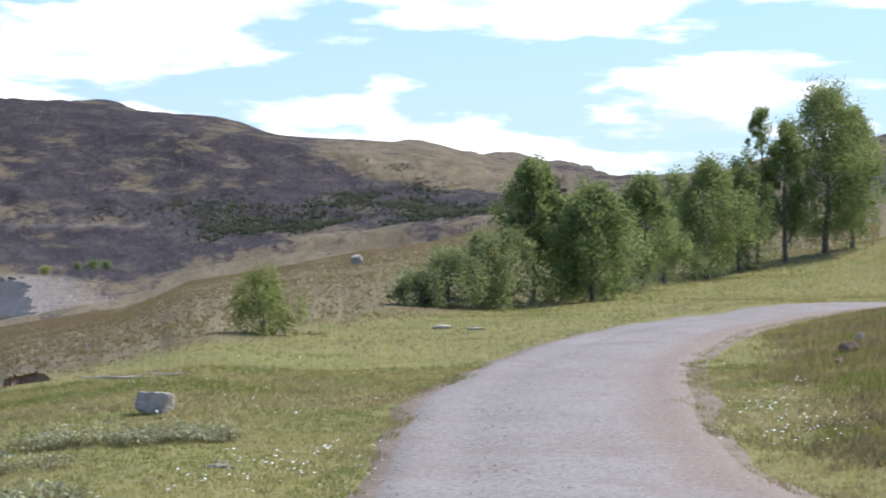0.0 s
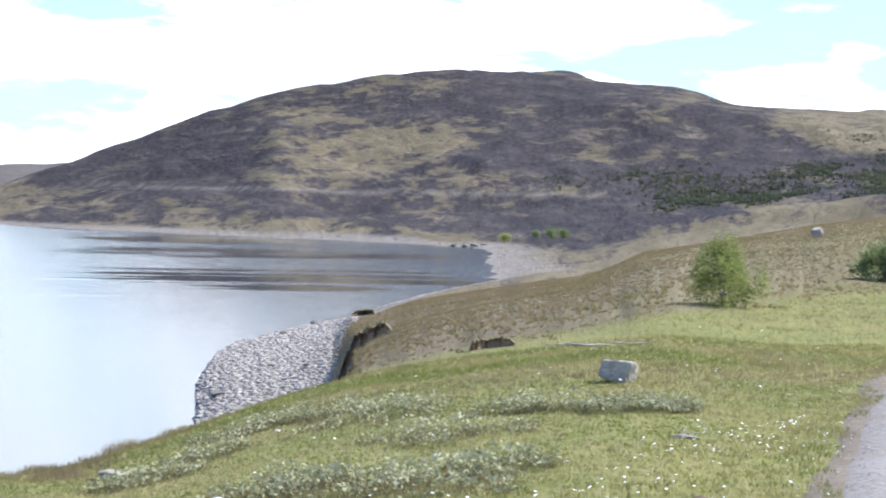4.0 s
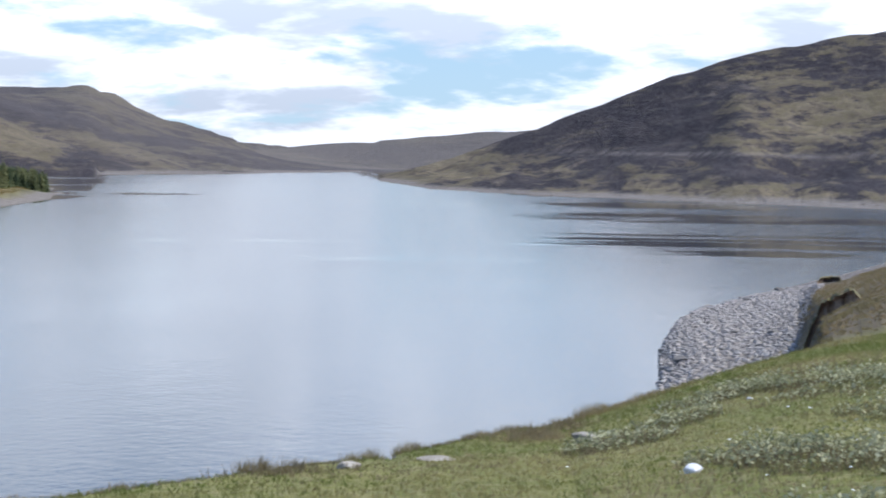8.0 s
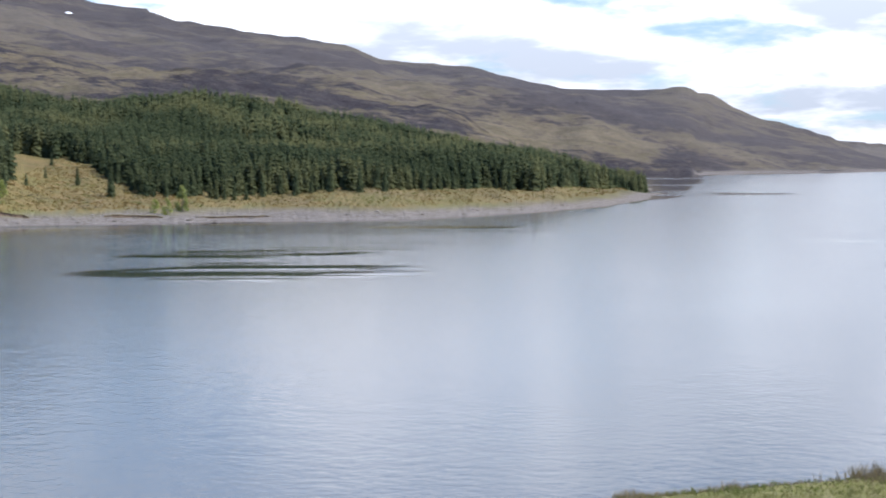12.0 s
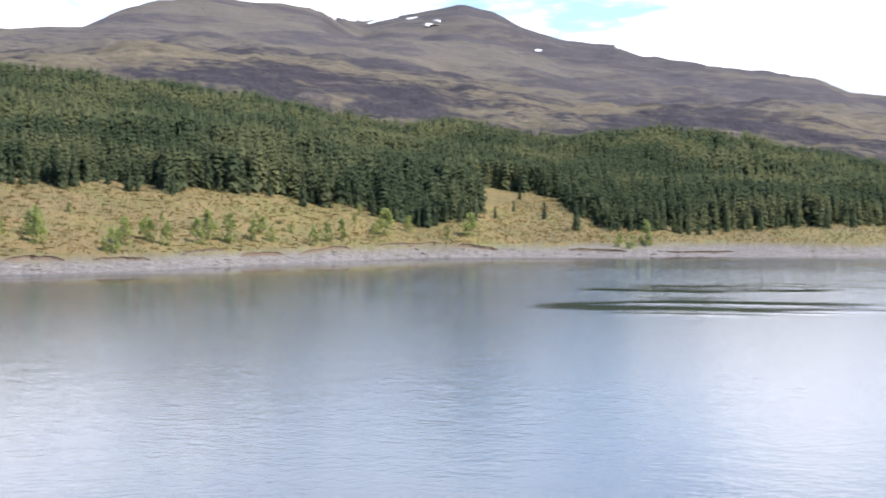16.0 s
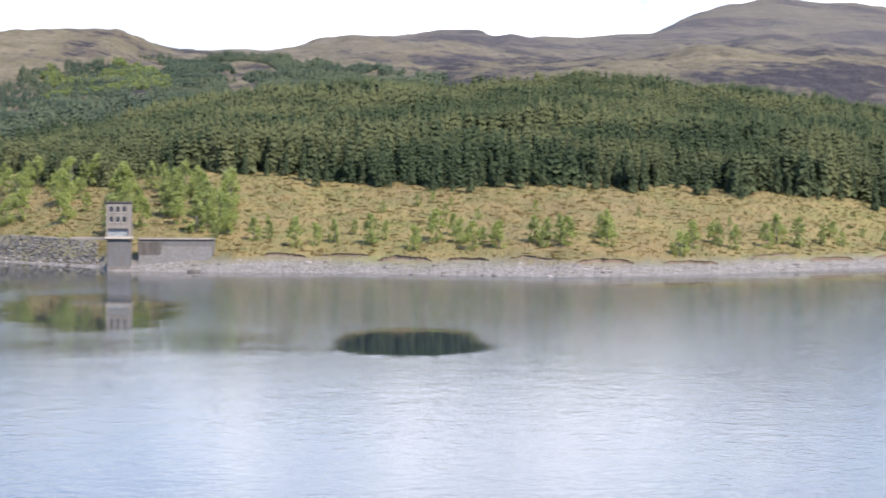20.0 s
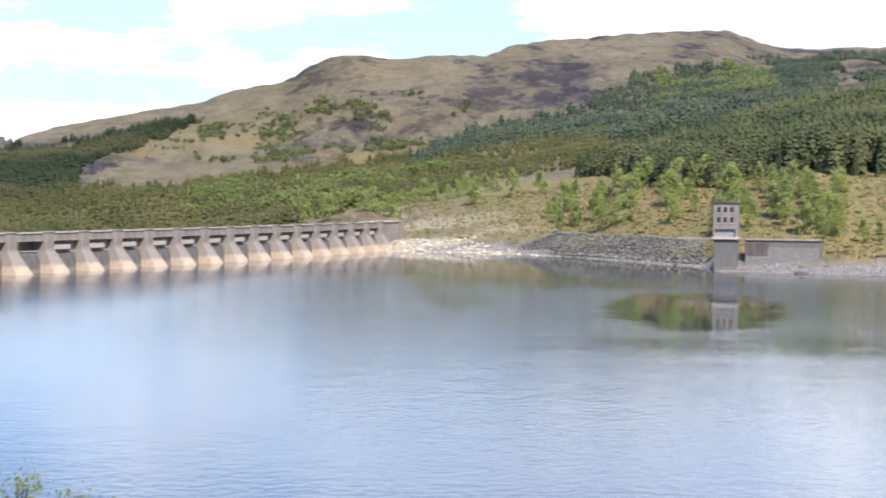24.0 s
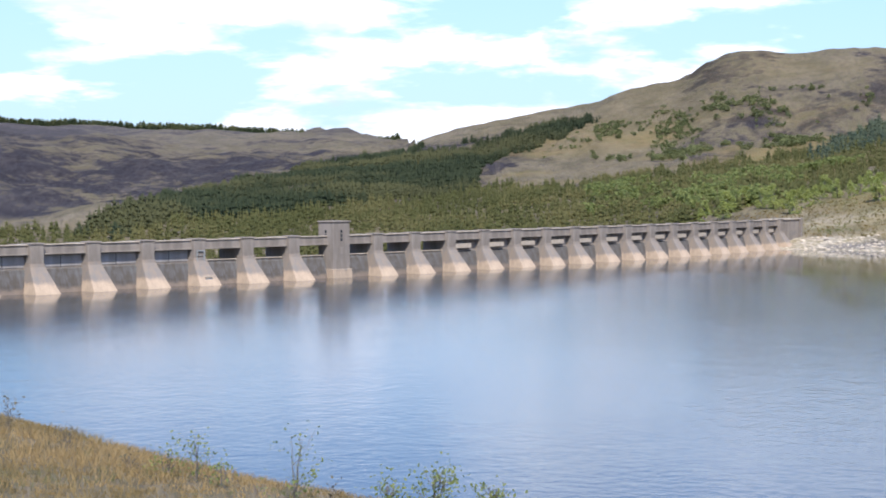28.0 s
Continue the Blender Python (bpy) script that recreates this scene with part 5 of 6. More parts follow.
def shore_birches():
    kinds = []
    for k, (m, t, half, foot) in enumerate(((M_BIRCH, 1, 1.05, 0.08), (M_BIRCH, 2, 1.35, 0.02), (M_SAPLING, 2, 1.2, 0.02), (M_BIRCH, 3, 1.5, 0.0), (M_SAPLING, 1, 0.9, 0.05))):
        ob = empty("birch_sapling", Matrix(), ("bright yellow-green young birch on the far shore", "dull green young birch on the far shore")[m == M_SAPLING], "tree", "birches on the far shore")
        part("trunk", stems("trunk", 100 + k, 4.2, 8, 0.055, 0.2, t)[0], ob)
        part("crown", airy_crown("crown", 100 + k, 4.3, half * 0.85, foot * 0.3, 0.25, 46, 1900, 0.115, m), ob)
        kinds.append(ob)
    g = random.Random(5)
    # along the top of the beach, in loose groups
    for az in (57.6, 58.1, 58.6, 63.3, 64.2, 65.3, 66.3, 66.6, 67.6, 68.1, 68.4, 69.9, 70.3, 70.6, 71.4, 72.0, 72.2, 73.4, 73.7, 73.9, 74.6, 75.1, 77.3, 77.5, 77.7, 78.6, 78.9, 79.2, 79.5, 79.8, 80.8, 81.3, 81.7, 82.2, 82.5, 82.8, 83.7, 84.6, 85.0, 85.6, 86.2, 87.0, 87.6, 88.4, 88.9, 89.7, 90.1):
        r = line_r(FAR, az) + g.uniform(13, 25)
        plant(kinds[g.randrange(5)], az + g.uniform(-0.15, 0.15), r, g.uniform(0.6, 1.25), g.uniform(0, 6), g.uniform(0.95, 1.25))
    for _ in range(22):
        az = g.uniform(66, 90)
        plant(kinds[g.randrange(5)], az, line_r(FAR, az) + g.uniform(26, 50), g.uniform(0.25, 0.55), g.uniform(0, 6))
    # the bright thicket behind the intake tower and along the track
    for _ in range(72):
        az = g.uniform(89.5, 99.0)
        r = line_r(FAR, az) + np.interp(az, [89.5, 94, 99], [22, 30, 30]) + g.uniform(0, 44)
        plant(kinds[g.randrange(5) if az < 94 else (0, 1, 3, 3, 4)[g.randrange(5)]], az, r, g.uniform(0.8, 1.7), g.uniform(0, 6), g.uniform(0.9, 1.25))
    for az in (99.2, 100.1, 100.6, 101.0, 101.3, 101.6, 101.9, 102.2, 102.6, 103.0, 103.3, 103.5, 103.7, 104.0, 104.2, 104.6, 105.0, 105.5, 106.1, 106.8):
        plant(kinds[(0, 1, 3)[g.randrange(3)]], az, 422 + g.uniform(-12, 25), g.uniform(1.0, 1.7), g.uniform(0, 6), g.uniform(0.95, 1.3))


shore_birches()


def inlet_bushes():
    ob = tree_kind("inlet_bush", "bright yellow-green bush at the head of the inlet", "bush", "", 150, 2.6, 9, 0.05, 0.3, 900, 0.14, 0.7, M_BIRCH, 3)
    plant(ob, 12.8, 575, 1.2, 0.3, 1.3)
    for k, (az, r, s) in enumerate(((11.3, 585, 1.3), (10.9, 590, 1.2), (11.8, 600, 0.9))):
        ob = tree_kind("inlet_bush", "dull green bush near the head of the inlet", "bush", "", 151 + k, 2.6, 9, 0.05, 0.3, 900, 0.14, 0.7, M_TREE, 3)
        plant(ob, az, r, s, 0.3, 1.4)


inlet_bushes()


def edge_spruces():
    """Single spruces along the front of the plantation."""
    kinds = []
    for k in range(4):
        ob = empty("spruce", Matrix(), "dark green spruce at the front of the plantation", "tree", "spruces at the wood's edge")
        v, f = spruce_template(10, 12, 500 + k, 0.2)
        part("crown", raw_mesh("crown", v * np.array([5.2, 5.2, 6.0]), f, M_CONIFER), ob)
        part("trunk", mesh_of("trunk", *tube([(0, 0, -0.3), (0, 0, 1.2), (0, 0, 4.5)], [0.13, 0.11, 0.03]), M_BARK), ob)
        kinds.append(ob)
    g = random.Random(9)
    az = 43.2
    while az < 92:
        r = line_r(BANK, az) + 2 + 8 * float(value_noise(np.array(az * 1.6), np.array(2.0), 3)) + g.uniform(-4, 5)
        if not 60.1 < az < 62.9:
            plant(kinds[g.randrange(4)], az, r, g.uniform(0.55, 1.25), g.uniform(0, 6))
        az += g.uniform(0.25, 0.75)
    for az, r, s in ((61.0, 392, 0.75), (59.95, 372, 1.15), (62.0, 402, 0.5), (61.8, 430, 0.6), (62.6, 380, 0.5)):
        plant(kinds[g.randrange(4)], az, r, s, g.uniform(0, 6))


edge_spruces()

# ---- trees by the track ----
def leafy(name, label, category, group, seed, az, r, tall, half, bottom, slim, clumps, leaves, leaf, mat, thick, trunks, limbs=9, lean=0.0):
    ob = empty(name, Matrix(), label, category, group)
    me, _ = stems("trunk", seed, tall * 0.98, limbs, thick, min(0.5, 0.75 * half / tall), trunks)
    part("trunk", me, ob)
    part("crown", airy_crown("crown", seed, tall, half, bottom, slim, clumps, leaves, leaf, mat, lean), ob)
    return plant(ob, az, r, 1.0, radians(az))


def track_trees():
    birches = [
        # bearing, distance, height, half width, crown's foot, slimness above, clumps, leaves, trunk, trunks
        (-2.95, 59.3, 5.05, 1.12, 0.34, 0.35, 74, 13000, 0.085, 2), (-4.9, 58.0, 3.95, 1.55, 0.14, 0.5, 84, 15000, 0.08, 2), (-6.5, 66.0, 4.3, 1.45, 0.18, 0.55, 66, 11000, 0.08, 1),
        (-8.6, 75.2, 5.35, 1.9, 0.14, 0.7, 90, 16000, 0.10, 2), (-7.5, 79.0, 4.7, 1.6, 0.2, 0.6, 60, 9000, 0.09, 1), (-9.6, 80.0, 5.2, 1.5, 0.2, 0.5, 60, 9000, 0.09, 1),
        (-10.25, 81.0, 7.5, 0.8, 0.38, 0.25, 44, 5000, 0.09, 1), (-11.05, 81.7, 6.7, 1.25, 0.2, 0.4, 70, 11000, 0.13, 1), (-12.35, 84.4, 8.25, 2.3, 0.16, 0.4, 130, 26000, 0.17, 1), (-13.2, 86.0, 6.9, 1.5, 0.12, 0.5, 70, 12000, 0.13, 1)]
    for k, (az, r, tall, half, foot, slim, clumps, n, thick, trunks) in enumerate(birches):
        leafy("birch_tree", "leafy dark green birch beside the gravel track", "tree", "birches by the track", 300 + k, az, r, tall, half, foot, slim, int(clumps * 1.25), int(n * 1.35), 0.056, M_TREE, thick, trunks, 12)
    for k, (az, r, tall, half, n) in enumerate(((0.75, 53.0, 1.0, 0.85, 3000), (-0.2, 53.5, 1.75, 1.25, 5200), (-1.3, 54.5, 2.45, 1.25, 6000), (-2.1, 55.5, 2.9, 1.0, 5200), (-3.9, 60.0, 1.9, 1.0, 3600), (-5.7, 63.0, 2.2, 1.2, 4000), (-7.2, 71.0, 2.6, 1.4, 4200), (-9.9, 79.0, 2.6, 1.4, 3600))):
        leafy("willow_bush", "spreading grey-green willow bush under birches", "bush", "willow bushes", 340 + k, az, r, tall, half, 0.0, 0.3, 56, int(n * 1.3), 0.045, M_WILLOW, 0.045, 3, 9)
    leafy("birch_bush", "round green birch bush alone on the brow", "bush", "", 361, 5.85, 34.8, 1.38, 0.74, 0.0, 0.3, 64, 7600, 0.027, M_BIRCHBUSH, 0.02, 4, 10)


M_WILLOW = make_leaf("willow_leaves", (0.17, 0.205, 0.09), (0.26, 0.295, 0.13), (0.31, 0.34, 0.15), 0.5, 0.45)
M_BIRCHBUSH = make_leaf("bush_leaves", (0.16, 0.20, 0.06), (0.25, 0.28, 0.09), (0.30, 0.32, 0.11), 2.0, 0.5)
track_trees()


# ---- stones ----
def rock_mesh(name, seed, size, mat, detail=2, flat=0.7):
    bm = bmesh.new()
    bmesh.ops.create_icosphere(bm, subdivisions=detail, radius=1.0)
    g = random.Random(seed)
    o = Vector((g.uniform(0, 50), g.uniform(0, 50), g.uniform(0, 50)))
    cuts = [(Vector((g.uniform(-1, 1), g.uniform(-1, 1), g.uniform(-0.6, 1))).normalized(), g.uniform(0.55, 0.85)) for _ in range(9)]
    for v in bm.verts:
        for n, d in cuts:
            over = v.co.dot(n) - d
            if over > 0:
                v.co -= n * over * 0.9
        v.co *= 1 + 0.12 * noise.noise(v.co * 2.2 + o)
        v.co = Vector((v.co.x * size[0], v.co.y * size[1], v.co.z * size[2]))
    me = bpy.data.meshes.new(name)
    bm.to_mesh(me)
    bm.free()
    me.materials.append(mat)
    return me


def set_rock(name, az, r, size, seed, label, mat=M_STONE, detail=3, turn=0.0, sink=0.25):
    x, y, z = spot(az, r)
    ob = new(name, rock_mesh(name, seed, size, mat, detail))
    ob.matrix_world = Matrix.Translation((x, y, z + size[2] * (1 - sink) - 0.02)) @ Matrix.Rotation(radians(az + turn), 4, "Z")
    return tagged(ob, label, "stone")


M_WHITE = make_plain("white_quartz", (0.68, 0.67, 0.65), (0.82, 0.81, 0.80), 12, 0.6, 0.3)


def blocky_boulder(az, r):
    """A squat, flat-sided boulder with worn corners."""
    bm = bmesh.new()
    bmesh.ops.create_icosphere(bm, subdivisions=4, radius=1.0)
    for v in bm.verts:
        v.co /= max(abs(v.co.x), abs(v.co.y), abs(v.co.z)) ** 0.75
        v.co *= 1 + 0.16 * noise.noise(v.co * 0.9 + Vector((3.1, 0.4, 7.7))) + 0.05 * noise.noise(v.co * 3.3)
        v.co = Vector((v.co.x * 0.185, v.co.y * 0.14, v.co.z * (0.125 + 0.025 * v.co.x)))
    me = bpy.data.meshes.new("boulder")
    bm.to_mesh(me)
    bm.free()
    me.materials.append(M_STONE)
    x, y, z = spot(az, r)
    ob = new("boulder", me)
    ob.matrix_world = Matrix.Translation((x, y, z + 0.10)) @ Matrix.Rotation(radians(az - 24), 4, "Z") @ Matrix.Rotation(radians(11), 4, "Y") @ Matrix.Rotation(radians(-9), 4, "X")
    return tagged(ob, "squat blocky grey boulder bedded in the turf", "stone")


blocky_boulder(9.3, 18.9)
set_rock("white_stone", 22.45, 12.55, (0.075, 0.06, 0.05), 8, "white quartz stone in the grass", M_WHITE)
set_rock("white_stone", 15.3, 13.6, (0.035, 0.03, 0.03), 9, "small white stone among low willow", M_WHITE)
set_rock("white_stone", 20.4, 18.0, (0.03, 0.025, 0.03), 19, "small white stone among low willow", M_WHITE)
set_rock("white_stone", 12.6, 9.9, (0.03, 0.02, 0.015), 29, "small white stone in the grass", M_WHITE)
set_rock("dark_stone", 6.8, 10.7, (0.07, 0.05, 0.03), 12, "flat dark stone in the turf", M_PEAT)
set_rock("flat_stone", 7.2, 14.1, (0.13, 0.05, 0.03), 13, "flat pale grey stone in the turf")
set_rock("flat_stone", 0.04, 39.8, (0.24, 0.18, 0.08), 14, "low grey stone on the brow")
set_rock("flat_stone", -1.1, 38.5, (0.2, 0.12, 0.05), 15, "low grey stone on the brow")
set_rock("far_boulder", 2.8, 112.0, (0.42, 0.34, 0.42), 16, "pale grey boulder alone on the hillside meadow")
set_rock("shore_rock", 25.6, 17.0, (0.2, 0.14, 0.06), 17, "dark flat rock at the edge of the brow")
set_rock("shore_rock", 33.6, 14.6, (0.12, 0.09, 0.05), 18, "dark flat rock at the edge of the brow")
set_rock("shore_rock", 30.6, 15.2, (0.2, 0.09, 0.035), 21, "pale flat rock at the edge of the brow")
set_rock("heap_stone", -13.1, 26.5, (0.16, 0.12, 0.12), 22, "dark stone in the rough heather bank", M_PEAT)
set_rock("heap_stone", -13.4, 28.5, (0.07, 0.06, 0.12), 23, "pale upright stone in the rough heather bank")
set_rock("heap_stone", -12.8, 24.8, (0.10, 0.10, 0.07), 24, "dark stone in the rough heather bank", M_PEAT)


def pebble_templates(n, detail=1):
    out = []
    for k in range(n):
        me = rock_mesh("pebble", 200 + k, (1, 0.75, 0.5), M_STONE, detail)
        v = np.array([tuple(p.co) for p in me.vertices])
        f = np.array([tuple(p.vertices) for p in me.polygons])
        bpy.data.meshes.remove(me)
        out.append((v, f))
    return out


PEBBLES, CHIPS = pebble_templates(5), pebble_templates(5, 0)


def make_stones(name, a, b):
    k = Mat(name, 0.95)
    k.color(k.mix(k.island(), a, b)).bump(k.noise(6, 4, 0.7), 0.4, 0.05)
    return k.m


M_SHINGLE = make_stones("shingle", (0.23, 0.198, 0.17), (0.42, 0.375, 0.33))
M_SHORE = make_stones("shore_stones", (0.09, 0.073, 0.06), (0.30, 0.262, 0.228))
M_BEACH = make_stones("sandy_stones", (0.40, 0.33, 0.24), (0.58, 0.49, 0.37))
M_PITCH = make_stones("pitching_stones", (0.055, 0.048, 0.044), (0.20, 0.178, 0.155))


def strew(name, label, n, az0, az1, r0, r1, keep, low, high, mat):
    az, r, p = sow(n, az0, az1, r0, r1, keep)
    s = low + (high - low) * RNG.uniform(0, 1, len(az)) ** 3
    tagged(new(name, scatter_mesh(name, PEBBLES, p, s, s * 1.25, mat, 0.0)), label, "stones", kind="stuff")


strew("beach_shingle", "grey shingle and cobbles of a bare beach", 16000, 17.6, 22.85, 62, 180,
      lambda az, r, x, y: (height(x, y) > -0.1) & (height(x, y) < 2.6), 0.10, 0.30, M_SHINGLE)
strew("inlet_shingle", "pale shingle round the head of an inlet", 2500, 10.5, 17, 200, 560,
      lambda az, r, x, y: (height(x, y) > -0.1) & (height(x, y) < 0.8), 0.12, 0.4, M_SHINGLE)
strew("far_shore_stones", "pale stones along the far waterline", 15000, 42, 104, 250, 620,
      lambda az, r, x, y: (height(x, y) > -0.1) & (r < line_r(FAR, az) + 12) & (height(x, y) < 1.9 + value_noise(az * 3, r * 0.2, 3)), 0.14, 0.8, M_SHORE)
strew("dam_beach_stones", "pale sandy stones on the beach beside the dam", 9000, 98.5, 108, 290, 400,
      lambda az, r, x, y: (height(x, y) > -0.1) & (height(x, y) < 1.8 + 3 * fractal(x / 9, y / 9, 3, 5)), 0.12, 0.6, M_BEACH)
strew("moor_shore_stones", "pale stones along the foot of the moor", 2500, 13.5, 31, 500, 900,
      lambda az, r, x, y: (height(x, y) > -0.1) & (height(x, y) < 1.2), 0.2, 0.9, M_SHORE)
for n_, (az_, r_, s_) in enumerate(((22.1, 101, 0.5), (20.4, 118, 0.32), (19.2, 112, 0.36), (20.0, 160, 0.4), (19.0, 176, 0.45), (18.9, 132, 0.3))):
    set_rock("beach_rock", az_, r_, (s_, s_ * 0.7, s_ * 0.5), 60 + n_, "dark rock lying on the shingle beach", M_PITCH, 2)

for n_, (az_, r_, s_) in enumerate(((14.1, 536, 1.5), (13.8, 540, 1.9), (14.5, 545, 1.1), (13.5, 550, 1.3))):
    set_rock("inlet_rock", az_, r_, (s_ * 0.8, s_ * 0.5, s_ * 0.35), 80 + n_, "dark rock at the mouth of the inlet", M_PITCH, 2)

# ---- eroded peat ----
def peat_bank(az0, az1, r, tall, depth, seed, label, base=None, taper=0.25, slip=0.8, face=None):
    """A broken turf edge: dark undercut face, ragged turf lip, loose soil below."""
    g = random.Random(seed)
    n, v, f = 26, [], []
    for k in range(n + 1):
        t = k / n
        az = az0 + (az1 - az0) * t
        bow = math.sin(math.pi * t)
        rr = (r(az) if callable(r) else r) + depth * bow + g.uniform(-0.15, 0.15) * depth
        h = tall * min(1.0, 0.2 + 2.0 * bow) * g.uniform(0.8, 1.08) * (1 - taper * t)
        z0 = float(height(*at_bearing(az, rr))) if base is None else base
        for dr, dz in ((-slip * depth, -0.25 * tall - 0.12 * (slip - 0.8) * depth), (0.0, 0.0), (0.14 * depth, 0.6 * h), (-0.12 * depth, h * 0.85), (0.0, h), (1.0 * depth, h * 0.9), (2.2 * depth, -0.4 * tall)):
            x, y = at_bearing(az, rr + dr * (1 + 0.25 * g.uniform(-1, 1)))
            v.append((x, y, z0 + dz + 0.06 * tall * g.uniform(-1, 1)))
    for k in range(n):
        f += [(k * 7 + q, (k + 1) * 7 + q, (k + 1) * 7 + q + 1, k * 7 + q + 1) for q in range(6)]
    f += [tuple(range(7)), tuple(n * 7 + q for q in range(6, -1, -1))]
    ob = new("peat_bank", mesh_of("peat_bank", v, f, face or M_PEAT))
    ob.data.materials.append(M_TURF)
    ob.data.materials.append(M_SOIL)
    for p in ob.data.polygons:
        p.material_index = 1 if len(p.vertices) == 4 and p.index % 6 >= 3 and p.index < n * 6 else 2 if p.index % 6 == 0 and p.index < n * 6 else 0
    return tagged(ob, label, "peat bank")


M_RUST = make_plain("rusty_peat", (0.21, 0.13, 0.08), (0.44, 0.285, 0.175), 9, 0.95, 0.8)
M_TURF = make_plain("rough_turf", (0.13, 0.115, 0.05), (0.20, 0.165, 0.085), 3, 0.95, 0.7)
peat_bank(16.5, 18.75, 80, 0.8, 1.3, 1, "broken brown peat edge slumping onto a shingle beach", None, -0.1, 3.0, M_RUST)
peat_bank(17.0, 17.8, 168, 0.8, 1.5, 3, "low dark peat edge over the shore", 1.3)
peat_bank(14.12, 12.6, 27.0, 0.21, 0.20, 4, "brown undercut peat block at the brow", None, 0.35, 0.8, M_RUST)


# ---- dead wood, low shrubs, grass, daisies ----
def branch(name, az, r, pieces, length, seed, label):
    g = random.Random(seed)
    x, y, z = spot(az, r)
    ob = empty(name, Matrix.Translation((x, y, z)) @ Matrix.Rotation(radians(az), 4, "Z"), label, "branch")
    for k in range(pieces):
        a, L = g.uniform(-0.5, 0.5) + (math.pi if k % 2 else 0), length * g.uniform(0.5, 1)
        pts = [Vector((math.cos(a) * L * j / 4, math.sin(a) * L * j / 4 * 0.6, 0.03 + 0.10 * length * g.uniform(0, 1) * (j / 4))) for j in range(5)]
        v, f = [], []
        for j, p in enumerate(pts):
            rad = 0.03 * length * (1 - 0.17 * j)
            v += [(p.x, p.y + rad * math.cos(b), p.z + rad * math.sin(b)) for b in (0, 1.26, 2.51, 3.77, 5.03)]
            if j:
                f += [((j - 1) * 5 + s, (j - 1) * 5 + (s + 1) % 5, j * 5 + (s + 1) % 5, j * 5 + s) for s in range(5)]
        part("stick", mesh_of("stick", v, f, M_DEADWOOD), ob)


M_DEADWOOD = make_plain("bleached_wood", (0.30, 0.27, 0.24), (0.46, 0.43, 0.40), 8, 0.9, 0.4)
branch("dead_branch", 10.35, 25.0, 5, 0.6, 1, "bleached dead branches lying on the turf")
branch("dead_branch", 8.9, 24.5, 4, 0.35, 2, "bleached dead twigs lying on the turf")
branch("dead_branch", 7.15, 14.3, 2, 0.16, 3, "short bleached stick on the turf")


def blades(places, tall, wide, lean, mat, name, per=4):
    """Grass: per thin leaning triangles at each place."""
    n = len(places) * per
    c = np.repeat(places, per, axis=0) + np.concatenate([RNG.normal(0, 1, (n, 2)) * 0.03, np.zeros((n, 1))], 1)
    h = np.repeat(tall, per) * RNG.uniform(0.5, 1.15, n)
    a = RNG.uniform(0, 2 * np.pi, n)
    d = np.stack([np.cos(a), np.sin(a), np.zeros(n)], 1)
    w = d * (wide * RNG.uniform(0.6, 1.3, n))[:, None]
    b = RNG.uniform(0, 2 * np.pi, n)
    tip = c + np.stack([np.cos(b) * h * lean, np.sin(b) * h * lean, h], 1)
    v = np.stack([c - w, c + w, tip], 1).reshape(-1, 3)
    return raw_mesh(name, v, np.arange(n * 3).reshape(n, 3), mat)


M_GRASS = make_leaf("grass_blades", (0.115, 0.148, 0.036), (0.20, 0.208, 0.064), (0.31, 0.255, 0.115), 0.6, 0.6)
M_STRAW = make_leaf("straw_blades", (0.24, 0.19, 0.10), (0.36, 0.295, 0.17), (0.18, 0.14, 0.08), 0.8, 0.6)
M_TANGRASS = make_leaf("tan_grass", (0.20, 0.15, 0.085), (0.28, 0.215, 0.125), (0.18, 0.155, 0.07), 0.1, 0.6)
M_BANKGRASS = make_leaf("golden_grass", (0.235, 0.158, 0.06), (0.29, 0.20, 0.076), (0.18, 0.15, 0.052), 0.06, 0.5)
M_DAMGRASS = make_leaf("orange_grass", (0.34, 0.23, 0.10), (0.47, 0.335, 0.16), (0.28, 0.205, 0.09), 0.6, 0.5)
M_HEATHER = make_leaf("heather_twigs", (0.14, 0.11, 0.07), (0.22, 0.18, 0.105), (0.17, 0.17, 0.075), 0.8)
M_SALLOW = make_leaf("sallow_leaves", (0.19, 0.195, 0.085), (0.43, 0.42, 0.25), (0.50, 0.48, 0.31), 4.0, 0.25)


def off_road(x, y, extra=0.0):
    p = np.array(ROAD)
    return np.abs(x - np.interp(y, p[:, 1], p[:, 0])) > np.interp(y, p[:, 1], p[:, 2]) + extra - 0.22 + 0.5 * fractal(x * 1.3, y * 1.3, 3, 12) + np.interp(y, [35, 50], [0, 1.5])


def turf():
    def lawn(az, r, x, y):
        return (r < line_r(BROW, az) * 1.1) & off_road(x, y)

    sets = [sow(70000, -15, 45, 8.5, 26, lawn), sow(62000, -15, 14, 26, 96, lawn)]
    p = np.concatenate([s[2] for s in sets])
    r = np.concatenate([s[1] for s in sets])
    p[:, 2] += 0.06 * ~off_road(p[:, 0], p[:, 1], 0.3)
    dryness = fractal(p[:, 0] / 2.2, p[:, 1] / 2.2, 3, 77) + RNG.normal(0, 0.22, len(p)) > 0.16
    tall = (0.032 + 0.03 * np.clip(fractal(p[:, 0] / 3, p[:, 1] / 3, 2, 78) + 0.4, 0, 1)) * np.interp(r, [10, 30, 60, 90], [0.85, 1.2, 2.0, 3.2])
    wide = 0.004
    for mask, mat, label in ((~dryness, M_GRASS, "short grazed green turf on the lake bank"), (dryness, M_STRAW, "dry straw-coloured grass in the turf")):
        tagged(new("grass", blades(p[mask], tall[mask], wide, 0.5, mat, "grass", 4)), label, "grass", kind="stuff")


turf()


